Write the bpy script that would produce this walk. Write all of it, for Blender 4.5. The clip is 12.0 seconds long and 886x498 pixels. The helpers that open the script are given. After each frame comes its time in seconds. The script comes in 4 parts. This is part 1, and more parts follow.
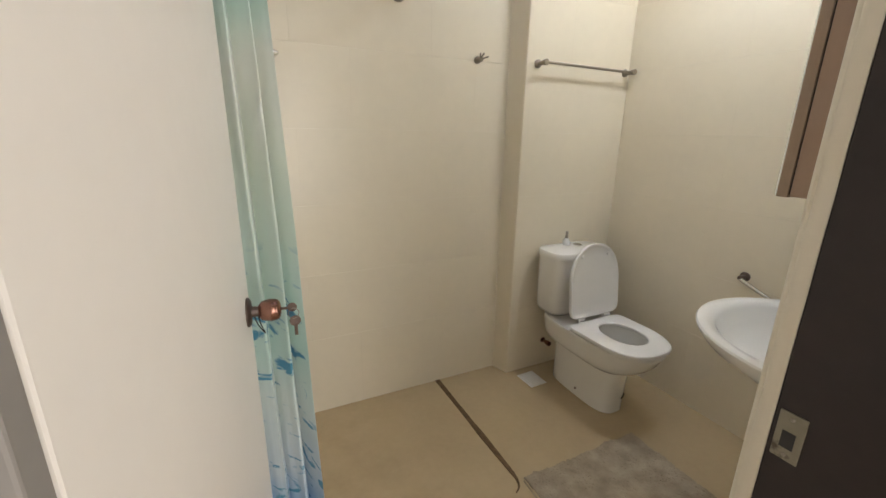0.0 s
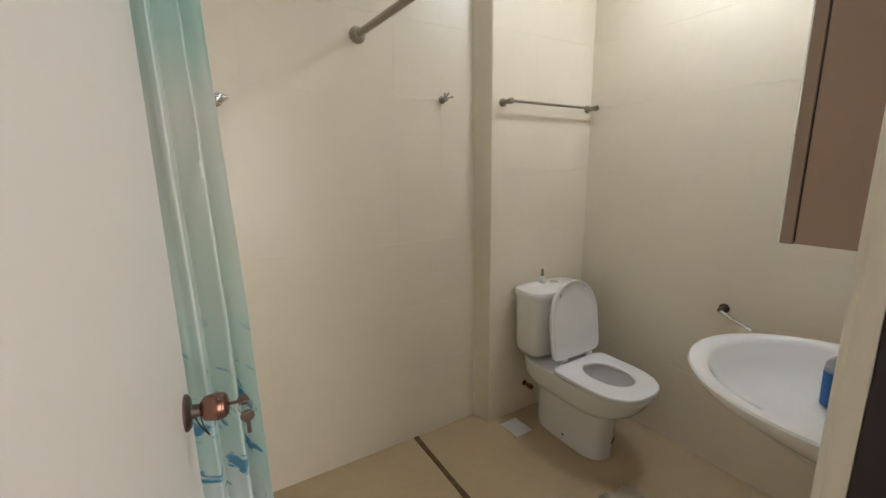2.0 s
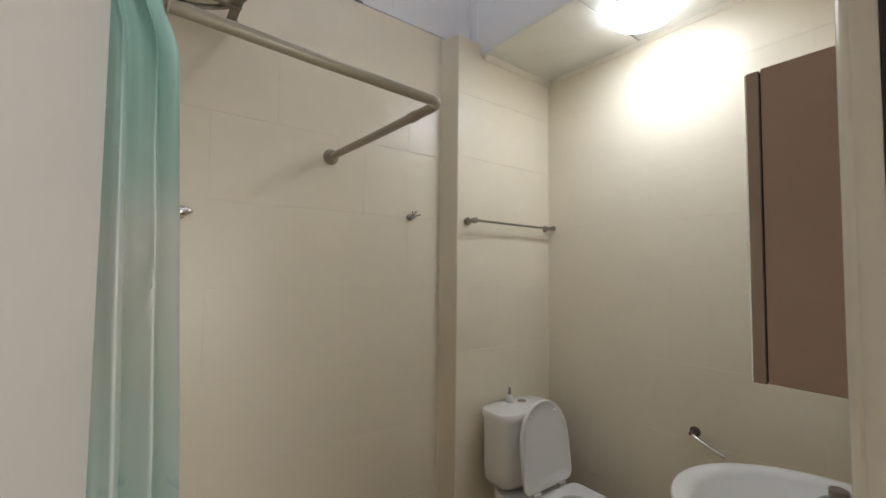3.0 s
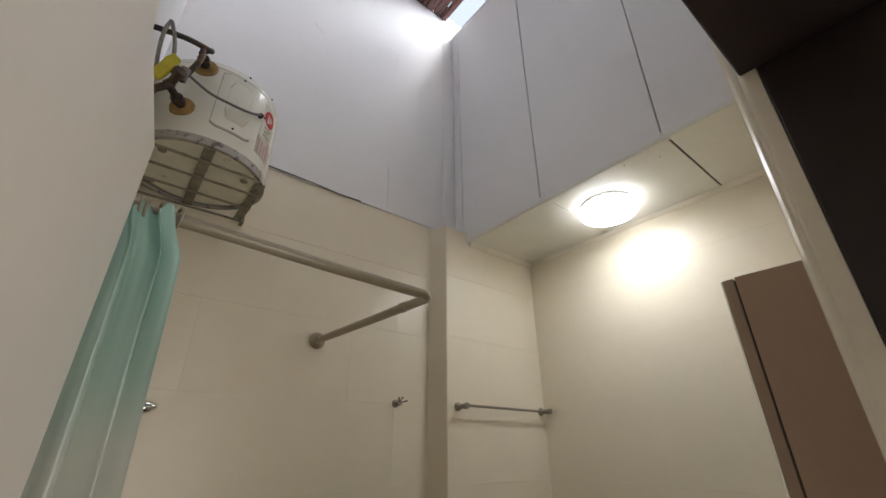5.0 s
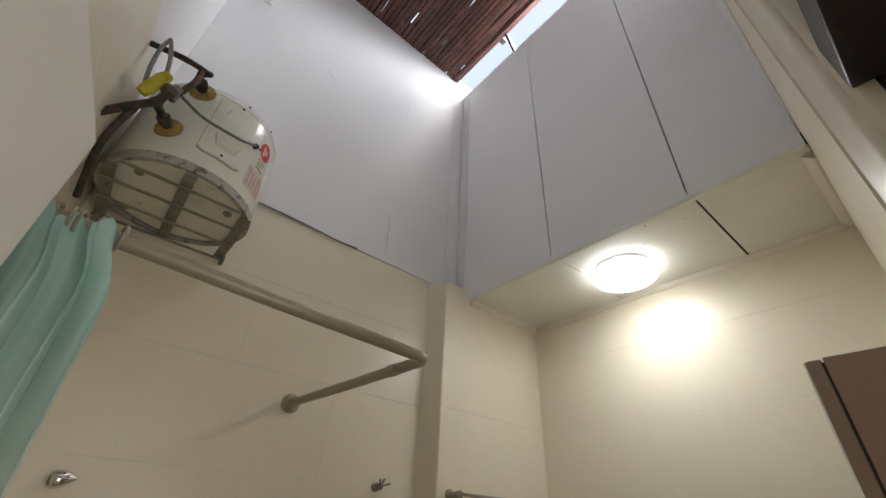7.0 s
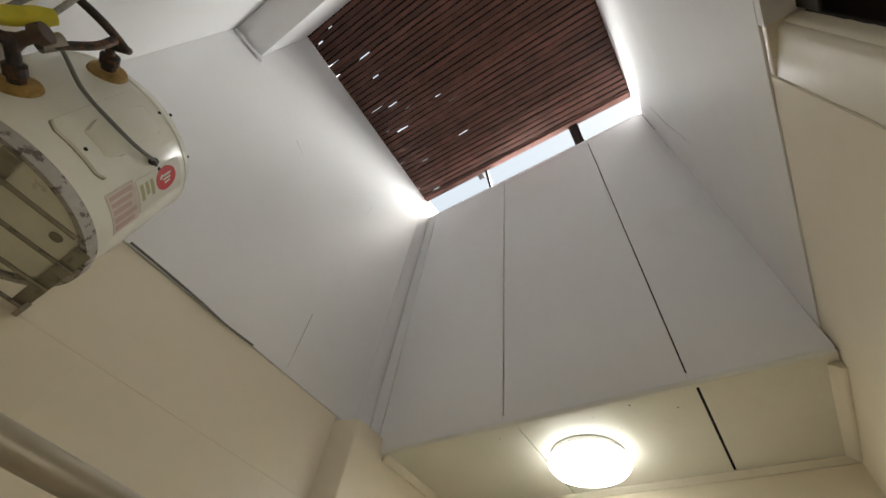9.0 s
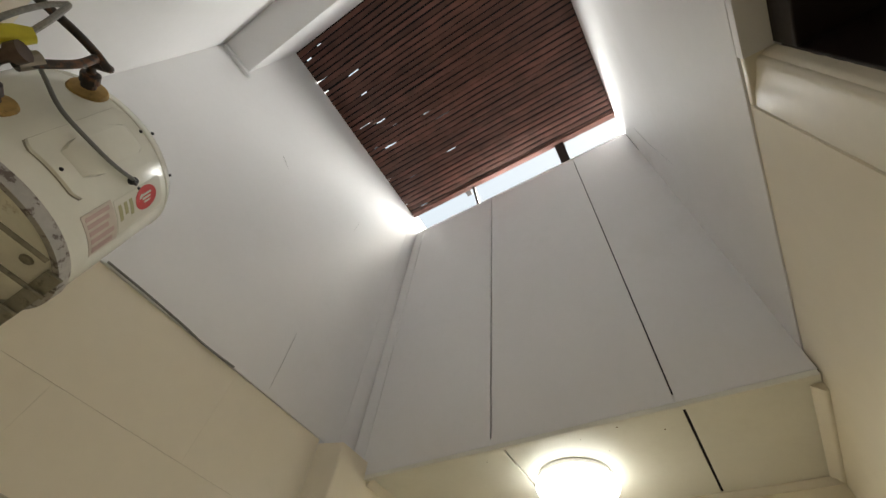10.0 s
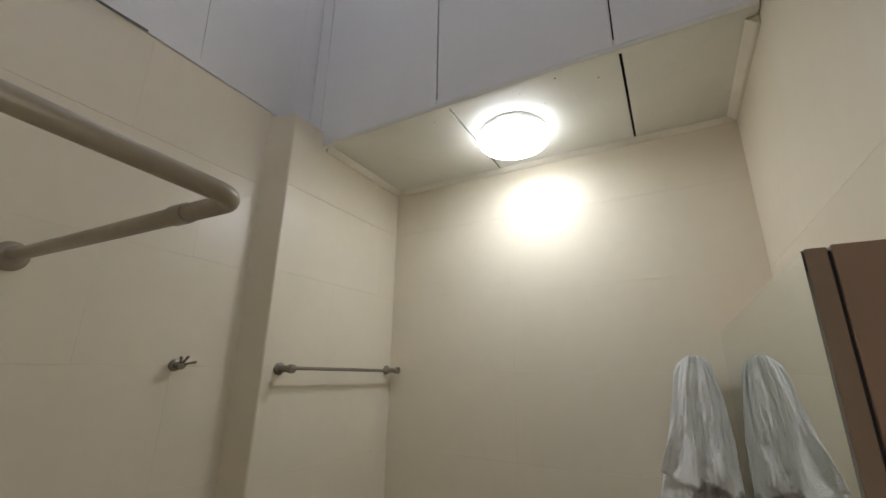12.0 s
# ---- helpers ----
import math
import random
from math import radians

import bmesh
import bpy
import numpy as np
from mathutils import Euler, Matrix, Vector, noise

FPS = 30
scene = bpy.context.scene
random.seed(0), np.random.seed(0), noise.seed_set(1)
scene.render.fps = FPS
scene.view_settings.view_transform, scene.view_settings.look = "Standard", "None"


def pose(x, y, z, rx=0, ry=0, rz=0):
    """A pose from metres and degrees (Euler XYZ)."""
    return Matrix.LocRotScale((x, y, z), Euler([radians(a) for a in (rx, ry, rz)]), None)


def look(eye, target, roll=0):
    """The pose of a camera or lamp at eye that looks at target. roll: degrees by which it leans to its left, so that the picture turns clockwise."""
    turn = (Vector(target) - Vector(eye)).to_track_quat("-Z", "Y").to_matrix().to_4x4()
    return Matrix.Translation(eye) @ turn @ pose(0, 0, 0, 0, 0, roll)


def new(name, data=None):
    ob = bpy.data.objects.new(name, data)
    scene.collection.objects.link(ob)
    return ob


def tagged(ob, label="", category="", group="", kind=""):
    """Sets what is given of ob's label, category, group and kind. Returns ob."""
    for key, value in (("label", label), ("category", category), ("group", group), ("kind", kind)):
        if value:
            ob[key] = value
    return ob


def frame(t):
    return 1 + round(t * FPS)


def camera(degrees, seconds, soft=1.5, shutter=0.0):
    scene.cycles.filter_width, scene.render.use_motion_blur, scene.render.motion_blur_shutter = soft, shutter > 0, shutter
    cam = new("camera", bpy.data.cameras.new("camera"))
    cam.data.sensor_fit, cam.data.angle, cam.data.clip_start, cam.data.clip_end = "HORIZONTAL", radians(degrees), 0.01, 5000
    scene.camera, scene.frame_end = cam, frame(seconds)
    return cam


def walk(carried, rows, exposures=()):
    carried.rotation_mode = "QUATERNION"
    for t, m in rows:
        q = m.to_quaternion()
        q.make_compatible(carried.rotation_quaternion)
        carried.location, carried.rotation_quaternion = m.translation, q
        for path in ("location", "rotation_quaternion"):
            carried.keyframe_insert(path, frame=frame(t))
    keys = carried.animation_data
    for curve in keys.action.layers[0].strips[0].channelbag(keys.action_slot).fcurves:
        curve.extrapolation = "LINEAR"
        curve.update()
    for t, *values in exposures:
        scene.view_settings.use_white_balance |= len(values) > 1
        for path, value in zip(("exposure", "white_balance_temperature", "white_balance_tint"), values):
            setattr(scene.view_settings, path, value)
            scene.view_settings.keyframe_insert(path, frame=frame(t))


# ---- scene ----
cam = camera(94.6, 12.0)
PATH = [
    (0, (0.552, 0.514, 1.339), (1.406, 2.239, 0.795), 1.0),
    (0.5, (0.636, 0.572, 1.323), (1.271, 2.334, 0.623), 2.1),
    (1, (0.661, 0.588, 1.342), (1.283, 2.311, 0.54), 1.0),
    (1.5, (0.627, 0.615, 1.349), (1.412, 2.32, 0.658), -0.7),
    (2, (0.591, 0.634, 1.377), (1.6, 2.314, 0.979), -0.8),
    (2.5, (0.578, 0.658, 1.404), (1.725, 2.29, 1.262), 0.3),
    (3, (0.587, 0.679, 1.431), (1.78, 2.281, 1.528), 0.6),
    (3.5, (0.586, 0.697, 1.465), (1.794, 2.249, 1.83), 0.6),
    (3.7, (0.591, 0.689, 1.475), (1.778, 2.23, 1.94), 0.1),
    (5.5, (0.579, 0.7, 1.519), (1.681, 2.06, 2.487), 0.4),
    (6, (0.593, 0.727, 1.527), (1.673, 2.062, 2.599), 0.85),
    (6.5, (0.608, 0.753, 1.534), (1.665, 2.064, 2.613), 1.3),
    (8.3, (0.85, 1.072, 1.709), (1.798, 2.122, 3.123), 11.1),
    (8.5, (0.848, 1.087, 1.73), (1.795, 2.057, 3.201), 11.2),
    (9, (0.844, 1.098, 1.773), (1.732, 1.903, 3.375), 11.7),
    (9.5, (0.822, 1.094, 1.793), (1.658, 1.808, 3.464), 11.2),
    (10, (0.834, 1.091, 1.792), (1.706, 1.821, 3.437), 10.1),
    (10.5, (0.86, 1.088, 1.776), (1.899, 1.909, 3.275), 7.6),
    (11, (0.886, 1.073, 1.746), (2.147, 1.984, 3.003), 5.3),
    (11.5, (0.911, 1.077, 1.709), (2.413, 2.01, 2.644), 2.8),
    (12, (0.924, 1.081, 1.668), (2.6, 2.011, 2.24), 0.8),
]
EXPOSURES = [(0, 3.15, 6350, 11), (0.5, 3.03, 6350, 11), (1.0, 3.1, 6350, 11), (1.5, 3.05, 6300, 11), (2.5, 2.77, 6200, 12), (3.5, 2.5, 6150, 12), (5.5, 2.15, 6650, 12), (6.5, 2.15, 6650, 11), (8.5, 1.92, 7000, 8), (9.5, 2.1, 7350, 6), (10.5, 2.05, 7350, 6), (11.5, 1.98, 6600, 10), (12, 2.1, 6350, 11)]
walk(cam, [(t, look(eye, target, roll)) for t, eye, target, roll in PATH], EXPOSURES)

# ---- world and lights ----
world = bpy.data.worlds.new("world")
scene.world = world
world.use_nodes = True
wn = world.node_tree.nodes
sky = wn.new("ShaderNodeTexSky")
sky.sky_type = "NISHITA"
sky.sun_disc = False
sky.dust_density = 6.0
sky.sun_elevation = radians(61)
sky.sun_rotation = radians(140)
wn["Background"].inputs["Strength"].default_value = 0.10
haze = wn.new("ShaderNodeMix")
haze.data_type = "RGBA"
haze.inputs["Factor"].default_value = 0.96
haze.inputs["B"].default_value = (1.75, 2.05, 2.5, 1)
world.node_tree.links.new(sky.outputs[0], haze.inputs["A"])
world.node_tree.links.new(haze.outputs["Result"], wn["Background"].inputs["Color"])


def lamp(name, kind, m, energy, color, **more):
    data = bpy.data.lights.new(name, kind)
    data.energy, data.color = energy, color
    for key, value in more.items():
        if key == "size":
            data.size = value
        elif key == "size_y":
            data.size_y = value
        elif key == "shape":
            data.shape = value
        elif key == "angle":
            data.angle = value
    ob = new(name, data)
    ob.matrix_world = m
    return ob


sun_dir = Vector((-0.5, 0.6, -1.4))
lamp("sun", "SUN", sun_dir.to_track_quat("-Z", "Y").to_matrix().to_4x4(), 0.35, (1.0, 0.97, 0.92), angle=radians(24))
DAY = (0.89, 0.93, 1.0)
lamp("slit_daylight", "AREA", look((2.30, 1.50, 4.62), (1.25, 0.95, 3.6)), 15.0, DAY, shape="RECTANGLE", size=0.8, size_y=0.28)
lamp("north_gap_daylight", "AREA", look((1.26, 2.312, 4.51), (1.26, 2.318, 3.0)), 0.21, DAY, shape="RECTANGLE", size=1.3, size_y=0.03)
lamp("south_gap_daylight", "AREA", look((1.26, 0.800, 4.51), (1.26, 0.795, 3.0)), 0.75, DAY, shape="RECTANGLE", size=1.3, size_y=0.03)

lamp("lamp_core", "AREA", look((2.238, 1.513, 2.474), (2.2381, 1.513, 1.0)), 0.50, (0.89, 0.94, 1.0), shape="DISK", size=0.20)
# added fill panel behind the doorway, brightens the door leaf and lower walls
lamp("hall_fill", "AREA", look((1.15, -1.45, 1.5), (0.65, 1.0, 1.6)), 7.5, (1.0, 0.97, 0.93), shape="RECTANGLE", size=1.4, size_y=2.3)

# ---- materials ----


def mat(name, color, rough=0.5, metal=0.0, var=0.06, scale=4.0, bump=0.0, fine=60.0, coat=0.0, stain=0.0, each=0.0):
    """A surface with soft large variation, fine grain and fine relief."""
    m = bpy.data.materials.new(name)
    m.use_nodes = True
    nt = m.node_tree
    N, L = nt.nodes, nt.links
    b = N["Principled BSDF"]
    b.inputs["Roughness"].default_value = rough
    b.inputs["Metallic"].default_value = metal
    b.inputs["Coat Weight"].default_value = coat
    co = N.new("ShaderNodeTexCoord")
    n1 = N.new("ShaderNodeTexNoise")
    n1.inputs["Scale"].default_value = scale
    n1.inputs["Detail"].default_value = 5
    n2 = N.new("ShaderNodeTexNoise")
    n2.inputs["Scale"].default_value = fine
    n2.inputs["Detail"].default_value = 3
    geo = N.new("ShaderNodeNewGeometry")
    L.new(geo.outputs["Position"], n1.inputs["Vector"])
    L.new(geo.outputs["Position"], n2.inputs["Vector"])
    add = N.new("ShaderNodeMath")
    add.operation = "MULTIPLY_ADD"
    L.new(n2.outputs["Fac"], add.inputs[0])
    add.inputs[1].default_value = 0.35
    L.new(n1.outputs["Fac"], add.inputs[2])
    ramp = N.new("ShaderNodeMapRange")
    ramp.inputs["From Min"].default_value, ramp.inputs["From Max"].default_value = 0.35, 1.0
    ramp.inputs["To Min"].default_value, ramp.inputs["To Max"].default_value = 1 - var, 1 + var
    L.new(add.outputs[0], ramp.inputs["Value"])
    last = ramp.outputs[0]
    if each:
        info = N.new("ShaderNodeObjectInfo")
        mr = N.new("ShaderNodeMapRange")
        mr.inputs["To Min"].default_value, mr.inputs["To Max"].default_value = 1 - each, 1 + each
        L.new(info.outputs["Random"], mr.inputs["Value"])
        mm = N.new("ShaderNodeMath")
        mm.operation = "MULTIPLY"
        L.new(last, mm.inputs[0])
        L.new(mr.outputs[0], mm.inputs[1])
        last = mm.outputs[0]
    mul = N.new("ShaderNodeVectorMath")
    mul.operation = "SCALE"
    mul.inputs[0].default_value = color[:3]
    L.new(last, mul.inputs["Scale"])
    out = mul.outputs[0]
    if stain:
        n3 = N.new("ShaderNodeTexNoise")
        n3.inputs["Scale"].default_value = 1.7
        n3.inputs["Detail"].default_value = 8
        n3.inputs["Roughness"].default_value = 0.7
        L.new(geo.outputs["Position"], n3.inputs["Vector"])
        r3 = N.new("ShaderNodeMapRange")
        r3.inputs["From Min"].default_value, r3.inputs["From Max"].default_value = 0.52, 0.72
        r3.inputs["To Min"].default_value, r3.inputs["To Max"].default_value = 0, stain
        L.new(n3.outputs["Fac"], r3.inputs["Value"])
        mix = N.new("ShaderNodeMix")
        mix.data_type = "RGBA"
        L.new(r3.outputs[0], mix.inputs["Factor"])
        L.new(out, mix.inputs["A"])
        mix.inputs["B"].default_value = (color[0] * 0.55, color[1] * 0.5, color[2] * 0.42, 1)
        out = mix.outputs["Result"]
    L.new(out, b.inputs["Base Color"])
    if bump:
        bp = N.new("ShaderNodeBump")
        bp.inputs["Strength"].default_value = bump
        bp.inputs["Distance"].default_value = 0.002
        L.new(add.outputs[0], bp.inputs["Height"])
        L.new(bp.outputs[0], b.inputs["Normal"])
    return m


TILE = mat("cream_painted_tile", (0.803, 0.726, 0.578), 0.33, var=0.045, scale=2.5, bump=0.10, fine=25, each=0.003)
GROUT = mat("cream_grout", (0.84, 0.78, 0.66), 0.7, var=0.05, bump=0.1)
BOARD = mat("white_painted_board", (0.80, 0.79, 0.79), 0.55, var=0.03, scale=2, bump=0.12, fine=40, stain=0.05)
CEIL = mat("ceiling_board", (0.78, 0.765, 0.69), 0.5, var=0.04, scale=5, bump=0.1, stain=0.15)
TRIM = mat("cream_gloss_trim", (0.78, 0.72, 0.60), 0.35, var=0.05, scale=9, bump=0.2)
FLOOR = mat("tan_floor_paint", (0.47, 0.365, 0.22), 0.38, var=0.10, scale=3.5, bump=0.15, fine=35, stain=0.3)
DARKWOOD = mat("dark_brown_frame_paint", (0.020, 0.0125, 0.012), 0.45, var=0.35, scale=14, bump=0.6, fine=50)
# near-black, stands for the darkness between blind slats and above the door
VOID = mat("void_black", (0.006, 0.005, 0.005), 0.9, var=0.2)
SLOT = mat("dark_gap", (0.02, 0.018, 0.016), 0.9, var=0.2)
DOOR = mat("cream_door_paint", (0.82, 0.775, 0.71), 0.38, var=0.035, scale=3, bump=0.12, fine=30)
PORC = mat("white_porcelain", (0.80, 0.79, 0.76), 0.08, var=0.015, scale=3, coat=0.4)
PLASTIC = mat("white_plastic", (0.80, 0.79, 0.77), 0.22, var=0.02)
CHROME = mat("chrome", (0.76, 0.75, 0.73), 0.13, 1.0, var=0.08, scale=20)
STEEL = mat("dull_steel", (0.31, 0.28, 0.24), 0.35, 1.0, var=0.12, scale=20)
COPPER = mat("worn_copper_knob", (0.26, 0.135, 0.10), 0.24, 0.9, var=0.3, scale=40)
BRONZE = mat("dark_bronze", (0.14, 0.105, 0.09), 0.38, 0.8, var=0.25, scale=50)
ROD = mat("beige_painted_rod", (0.37, 0.325, 0.245), 0.35, 0.1, var=0.1, scale=15)
CAB = mat("brown_laminate", (0.40, 0.275, 0.198), 0.38, var=0.05, scale=4, bump=0.08)
CABEDGE = mat("brown_laminate_edge", (0.35, 0.255, 0.185), 0.4, var=0.05, scale=4)
ENAMEL = mat("white_enamel", (0.80, 0.79, 0.70), 0.25, var=0.05, scale=6, stain=0.12)
ENAMELDIM = mat("yellowed_enamel_base", (0.84, 0.82, 0.71), 0.45, var=0.10, scale=10, stain=0.15)
BRACKET = mat("grey_bracket_paint", (0.27, 0.25, 0.19), 0.5, 0.2, var=0.3, scale=25, stain=0.5)
RUBBERY = mat("orange_sealant", (0.42, 0.27, 0.09), 0.7, var=0.35, scale=40, bump=0.6)
PIPE = mat("dark_weathered_pipe", (0.06, 0.05, 0.045), 0.5, 0.4, var=0.4, scale=40, bump=0.4)
BRAID = mat("braided_hose", (0.24, 0.23, 0.21), 0.4, 0.5, var=0.3, scale=200)
CABLE = mat("grey_cable", (0.20, 0.20, 0.19), 0.5, var=0.1)
YELLOW = mat("yellow_tape", (0.62, 0.55, 0.05), 0.5, var=0.15, scale=30)
RED = mat("red_print", (0.62, 0.05, 0.05), 0.5, var=0.05)
PAPER = mat("label_paper", (0.70, 0.68, 0.60), 0.5, var=0.05)
PAPER2 = mat("faded_label", (0.60, 0.53, 0.46), 0.5, var=0.12, scale=40)
INK2 = mat("label_lettering", (0.42, 0.40, 0.22), 0.6, var=0.1)
INK = mat("label_ink", (0.52, 0.37, 0.34), 0.6, var=0.1)
REED = mat("dark_red_brown_slat", (0.115, 0.046, 0.034), 0.5, var=0.4, scale=12, bump=0.6, fine=90, each=0.3)
BLUE = mat("blue_soap", (0.02, 0.13, 0.42), 0.15, var=0.1)
MAT = mat("grey_bath_mat", (0.37, 0.31, 0.23), 0.95, var=0.34, scale=14, bump=1.0, fine=260, stain=0.4)
# jamb colour darkened to grey, so the shade on it is in the paint
GREYSHADE = mat("grey_jamb_shade", (0.26, 0.24, 0.22), 0.6, var=0.08, bump=0.1)
BLACK = mat("black_plastic", (0.015, 0.015, 0.016), 0.4, var=0.1)
CORE = mat("painted_hall_wall", (0.62, 0.57, 0.50), 0.8, var=0.08, scale=3, bump=0.1)
CRACK = mat("dirty_crack", (0.12, 0.072, 0.032), 0.8, var=0.4, scale=30)



def chipped(m, chip, scale, low, high):
    """Flakes of another colour breaking through the paint."""
    N, L = m.node_tree.nodes, m.node_tree.links
    b = N["Principled BSDF"]
    old = b.inputs["Base Color"].links[0].from_socket
    geo = N.new("ShaderNodeNewGeometry")
    n = N.new("ShaderNodeTexNoise")
    n.inputs["Scale"].default_value = scale
    n.inputs["Detail"].default_value = 6
    n.inputs["Roughness"].default_value = 0.65
    L.new(geo.outputs["Position"], n.inputs["Vector"])
    t = N.new("ShaderNodeMapRange")
    t.inputs["From Min"].default_value, t.inputs["From Max"].default_value = low, high
    L.new(n.outputs["Fac"], t.inputs["Value"])
    mix = N.new("ShaderNodeMix")
    mix.data_type = "RGBA"
    L.new(t.outputs[0], mix.inputs["Factor"])
    L.new(old, mix.inputs["A"])
    mix.inputs["B"].default_value = (*chip, 1)
    L.new(mix.outputs["Result"], b.inputs["Base Color"])
    return m


RIM = chipped(mat("flaking_grey_paint", (0.42, 0.40, 0.37), 0.55, var=0.15, scale=30, bump=0.6), (0.15, 0.12, 0.105), 38, 0.55, 0.61)
chipped(BRACKET, (0.09, 0.07, 0.05), 24, 0.58, 0.68)
chipped(ENAMELDIM, (0.42, 0.34, 0.20), 14, 0.62, 0.72)
chipped(RUBBERY, (0.20, 0.13, 0.05), 45, 0.55, 0.65)
chipped(PIPE, (0.16, 0.08, 0.045), 50, 0.52, 0.62)
chipped(BOARD, (0.75, 0.74, 0.725), 1.6, 0.60, 0.75)
HAIR = mat("hairline_crack", (0.60, 0.59, 0.59), 0.9, var=0.3, scale=20)

mirror = bpy.data.materials.new("mirror")
mirror.use_nodes = True
mb = mirror.node_tree.nodes["Principled BSDF"]
mb.inputs["Base Color"].default_value = (0.80, 0.84, 0.80, 1)
mb.inputs["Metallic"].default_value = 1.0
mb.inputs["Roughness"].default_value = 0.015

GLASS = bpy.data.materials.new("clear_plastic")
GLASS.use_nodes = True
GLASS.node_tree.nodes["Principled BSDF"].inputs["Transmission Weight"].default_value = 0.85
GLASS.node_tree.nodes["Principled BSDF"].inputs["Roughness"].default_value = 0.08
GLASS.node_tree.nodes["Principled BSDF"].inputs["Base Color"].default_value = (0.75, 0.82, 0.88, 1)

water = bpy.data.materials.new("water")
water.use_nodes = True
wb = water.node_tree.nodes["Principled BSDF"]
wb.inputs["Base Color"].default_value = (0.35, 0.37, 0.36, 1)
wb.inputs["Roughness"].default_value = 0.03

glow = bpy.data.materials.new("lamp_diffuser")
glow.use_nodes = True
gb = glow.node_tree.nodes["Principled BSDF"]
gb.inputs["Base Color"].default_value = (0.9, 0.9, 0.9, 1)
gb.inputs["Emission Color"].default_value = (0.93, 0.965, 1.0, 1)
gb.inputs["Emission Strength"].default_value = 3.0


glow_edge = glow.copy()
glow_edge.name = "lamp_edge"
glow_edge.node_tree.nodes["Principled BSDF"].inputs["Emission Strength"].default_value = 1.9


def cloth(name, towel=False):
    m = bpy.data.materials.new(name)
    m.use_nodes = True
    N, L = m.node_tree.nodes, m.node_tree.links
    b = N["Principled BSDF"]
    b.inputs["Roughness"].default_value = 0.85 if towel else 0.6
    geo = N.new("ShaderNodeNewGeometry")
    if towel:
        n = N.new("ShaderNodeTexNoise")
        n.inputs["Scale"].default_value = 260
        vo = N.new("ShaderNodeTexNoise")
        vo.inputs["Scale"].default_value = 11
        vo.inputs["Detail"].default_value = 4
        L.new(geo.outputs["Position"], vo.inputs["Vector"])
        L.new(geo.outputs["Position"], n.inputs["Vector"])
        sp = N.new("ShaderNodeSeparateXYZ")
        L.new(geo.outputs["Position"], sp.inputs[0])
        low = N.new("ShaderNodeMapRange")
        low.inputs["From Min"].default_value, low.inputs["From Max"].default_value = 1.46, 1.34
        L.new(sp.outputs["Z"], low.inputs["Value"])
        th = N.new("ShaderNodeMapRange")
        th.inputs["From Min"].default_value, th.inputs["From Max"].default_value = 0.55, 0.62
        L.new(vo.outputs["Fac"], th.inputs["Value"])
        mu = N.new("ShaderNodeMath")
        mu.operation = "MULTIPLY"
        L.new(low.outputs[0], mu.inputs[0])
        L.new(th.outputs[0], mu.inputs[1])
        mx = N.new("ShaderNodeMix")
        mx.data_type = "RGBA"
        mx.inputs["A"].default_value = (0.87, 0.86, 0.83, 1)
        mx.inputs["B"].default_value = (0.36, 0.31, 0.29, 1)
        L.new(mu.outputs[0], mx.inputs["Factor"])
        L.new(mx.outputs["Result"], b.inputs["Base Color"])
        bp = N.new("ShaderNodeBump")
        bp.inputs["Distance"].default_value = 0.004
        L.new(n.outputs["Fac"], bp.inputs["Height"])
        L.new(bp.outputs[0], b.inputs["Normal"])
        return m
    sp = N.new("ShaderNodeSeparateXYZ")
    L.new(geo.outputs["Position"], sp.inputs[0])
    warp = N.new("ShaderNodeTexNoise")
    warp.inputs["Scale"].default_value = 2.2
    warp.inputs["Detail"].default_value = 4
    L.new(geo.outputs["Position"], warp.inputs["Vector"])
    ad = N.new("ShaderNodeMath")
    ad.operation = "MULTIPLY_ADD"
    L.new(warp.outputs["Fac"], ad.inputs[0])
    ad.inputs[1].default_value = 0.5
    L.new(sp.outputs["Z"], ad.inputs[2])
    mr = N.new("ShaderNodeMapRange")
    mr.inputs["From Min"].default_value, mr.inputs["From Max"].default_value = 0.3, 2.1
    L.new(ad.outputs[0], mr.inputs["Value"])
    cr = N.new("ShaderNodeValToRGB")
    e = cr.color_ramp.elements
    e[0].position, e[0].color = 0.10, (0.13, 0.33, 0.62, 1)
    e[1].position, e[1].color = 1.0, (0.46, 0.71, 0.65, 1)
    for p, c in ((0.155, (0.34, 0.54, 0.76, 1)), (0.23, (0.72, 0.80, 0.86, 1)), (0.33, (0.76, 0.84, 0.83, 1)), (0.43, (0.66, 0.83, 0.78, 1)), (0.57, (0.74, 0.86, 0.81, 1)), (0.63, (0.82, 0.88, 0.81, 1)), (0.76, (0.88, 0.90, 0.85, 1)), (0.86, (0.66, 0.82, 0.76, 1))):
        s = e.new(p)
        s.color = c
    L.new(mr.outputs[0], cr.inputs[0])
    wv = N.new("ShaderNodeTexNoise")
    wv.inputs["Scale"].default_value = 6.5
    wv.inputs["Detail"].default_value = 6
    wv.inputs["Distortion"].default_value = 1.5
    st = N.new("ShaderNodeMapping")
    st.inputs["Scale"].default_value = (1.0, 1.0, 2.6)
    L.new(geo.outputs["Position"], st.inputs[0])
    L.new(st.outputs[0], wv.inputs["Vector"])
    th = N.new("ShaderNodeMapRange")
    th.inputs["From Min"].default_value, th.inputs["From Max"].default_value = 0.575, 0.63
    L.new(wv.outputs["Fac"], th.inputs["Value"])
    lo = N.new("ShaderNodeMapRange")
    lo.inputs["From Min"].default_value, lo.inputs["From Max"].default_value = 1.08, 0.96
    L.new(sp.outputs["Z"], lo.inputs["Value"])
    mu = N.new("ShaderNodeMath")
    mu.operation = "MULTIPLY"
    L.new(th.outputs[0], mu.inputs[0])
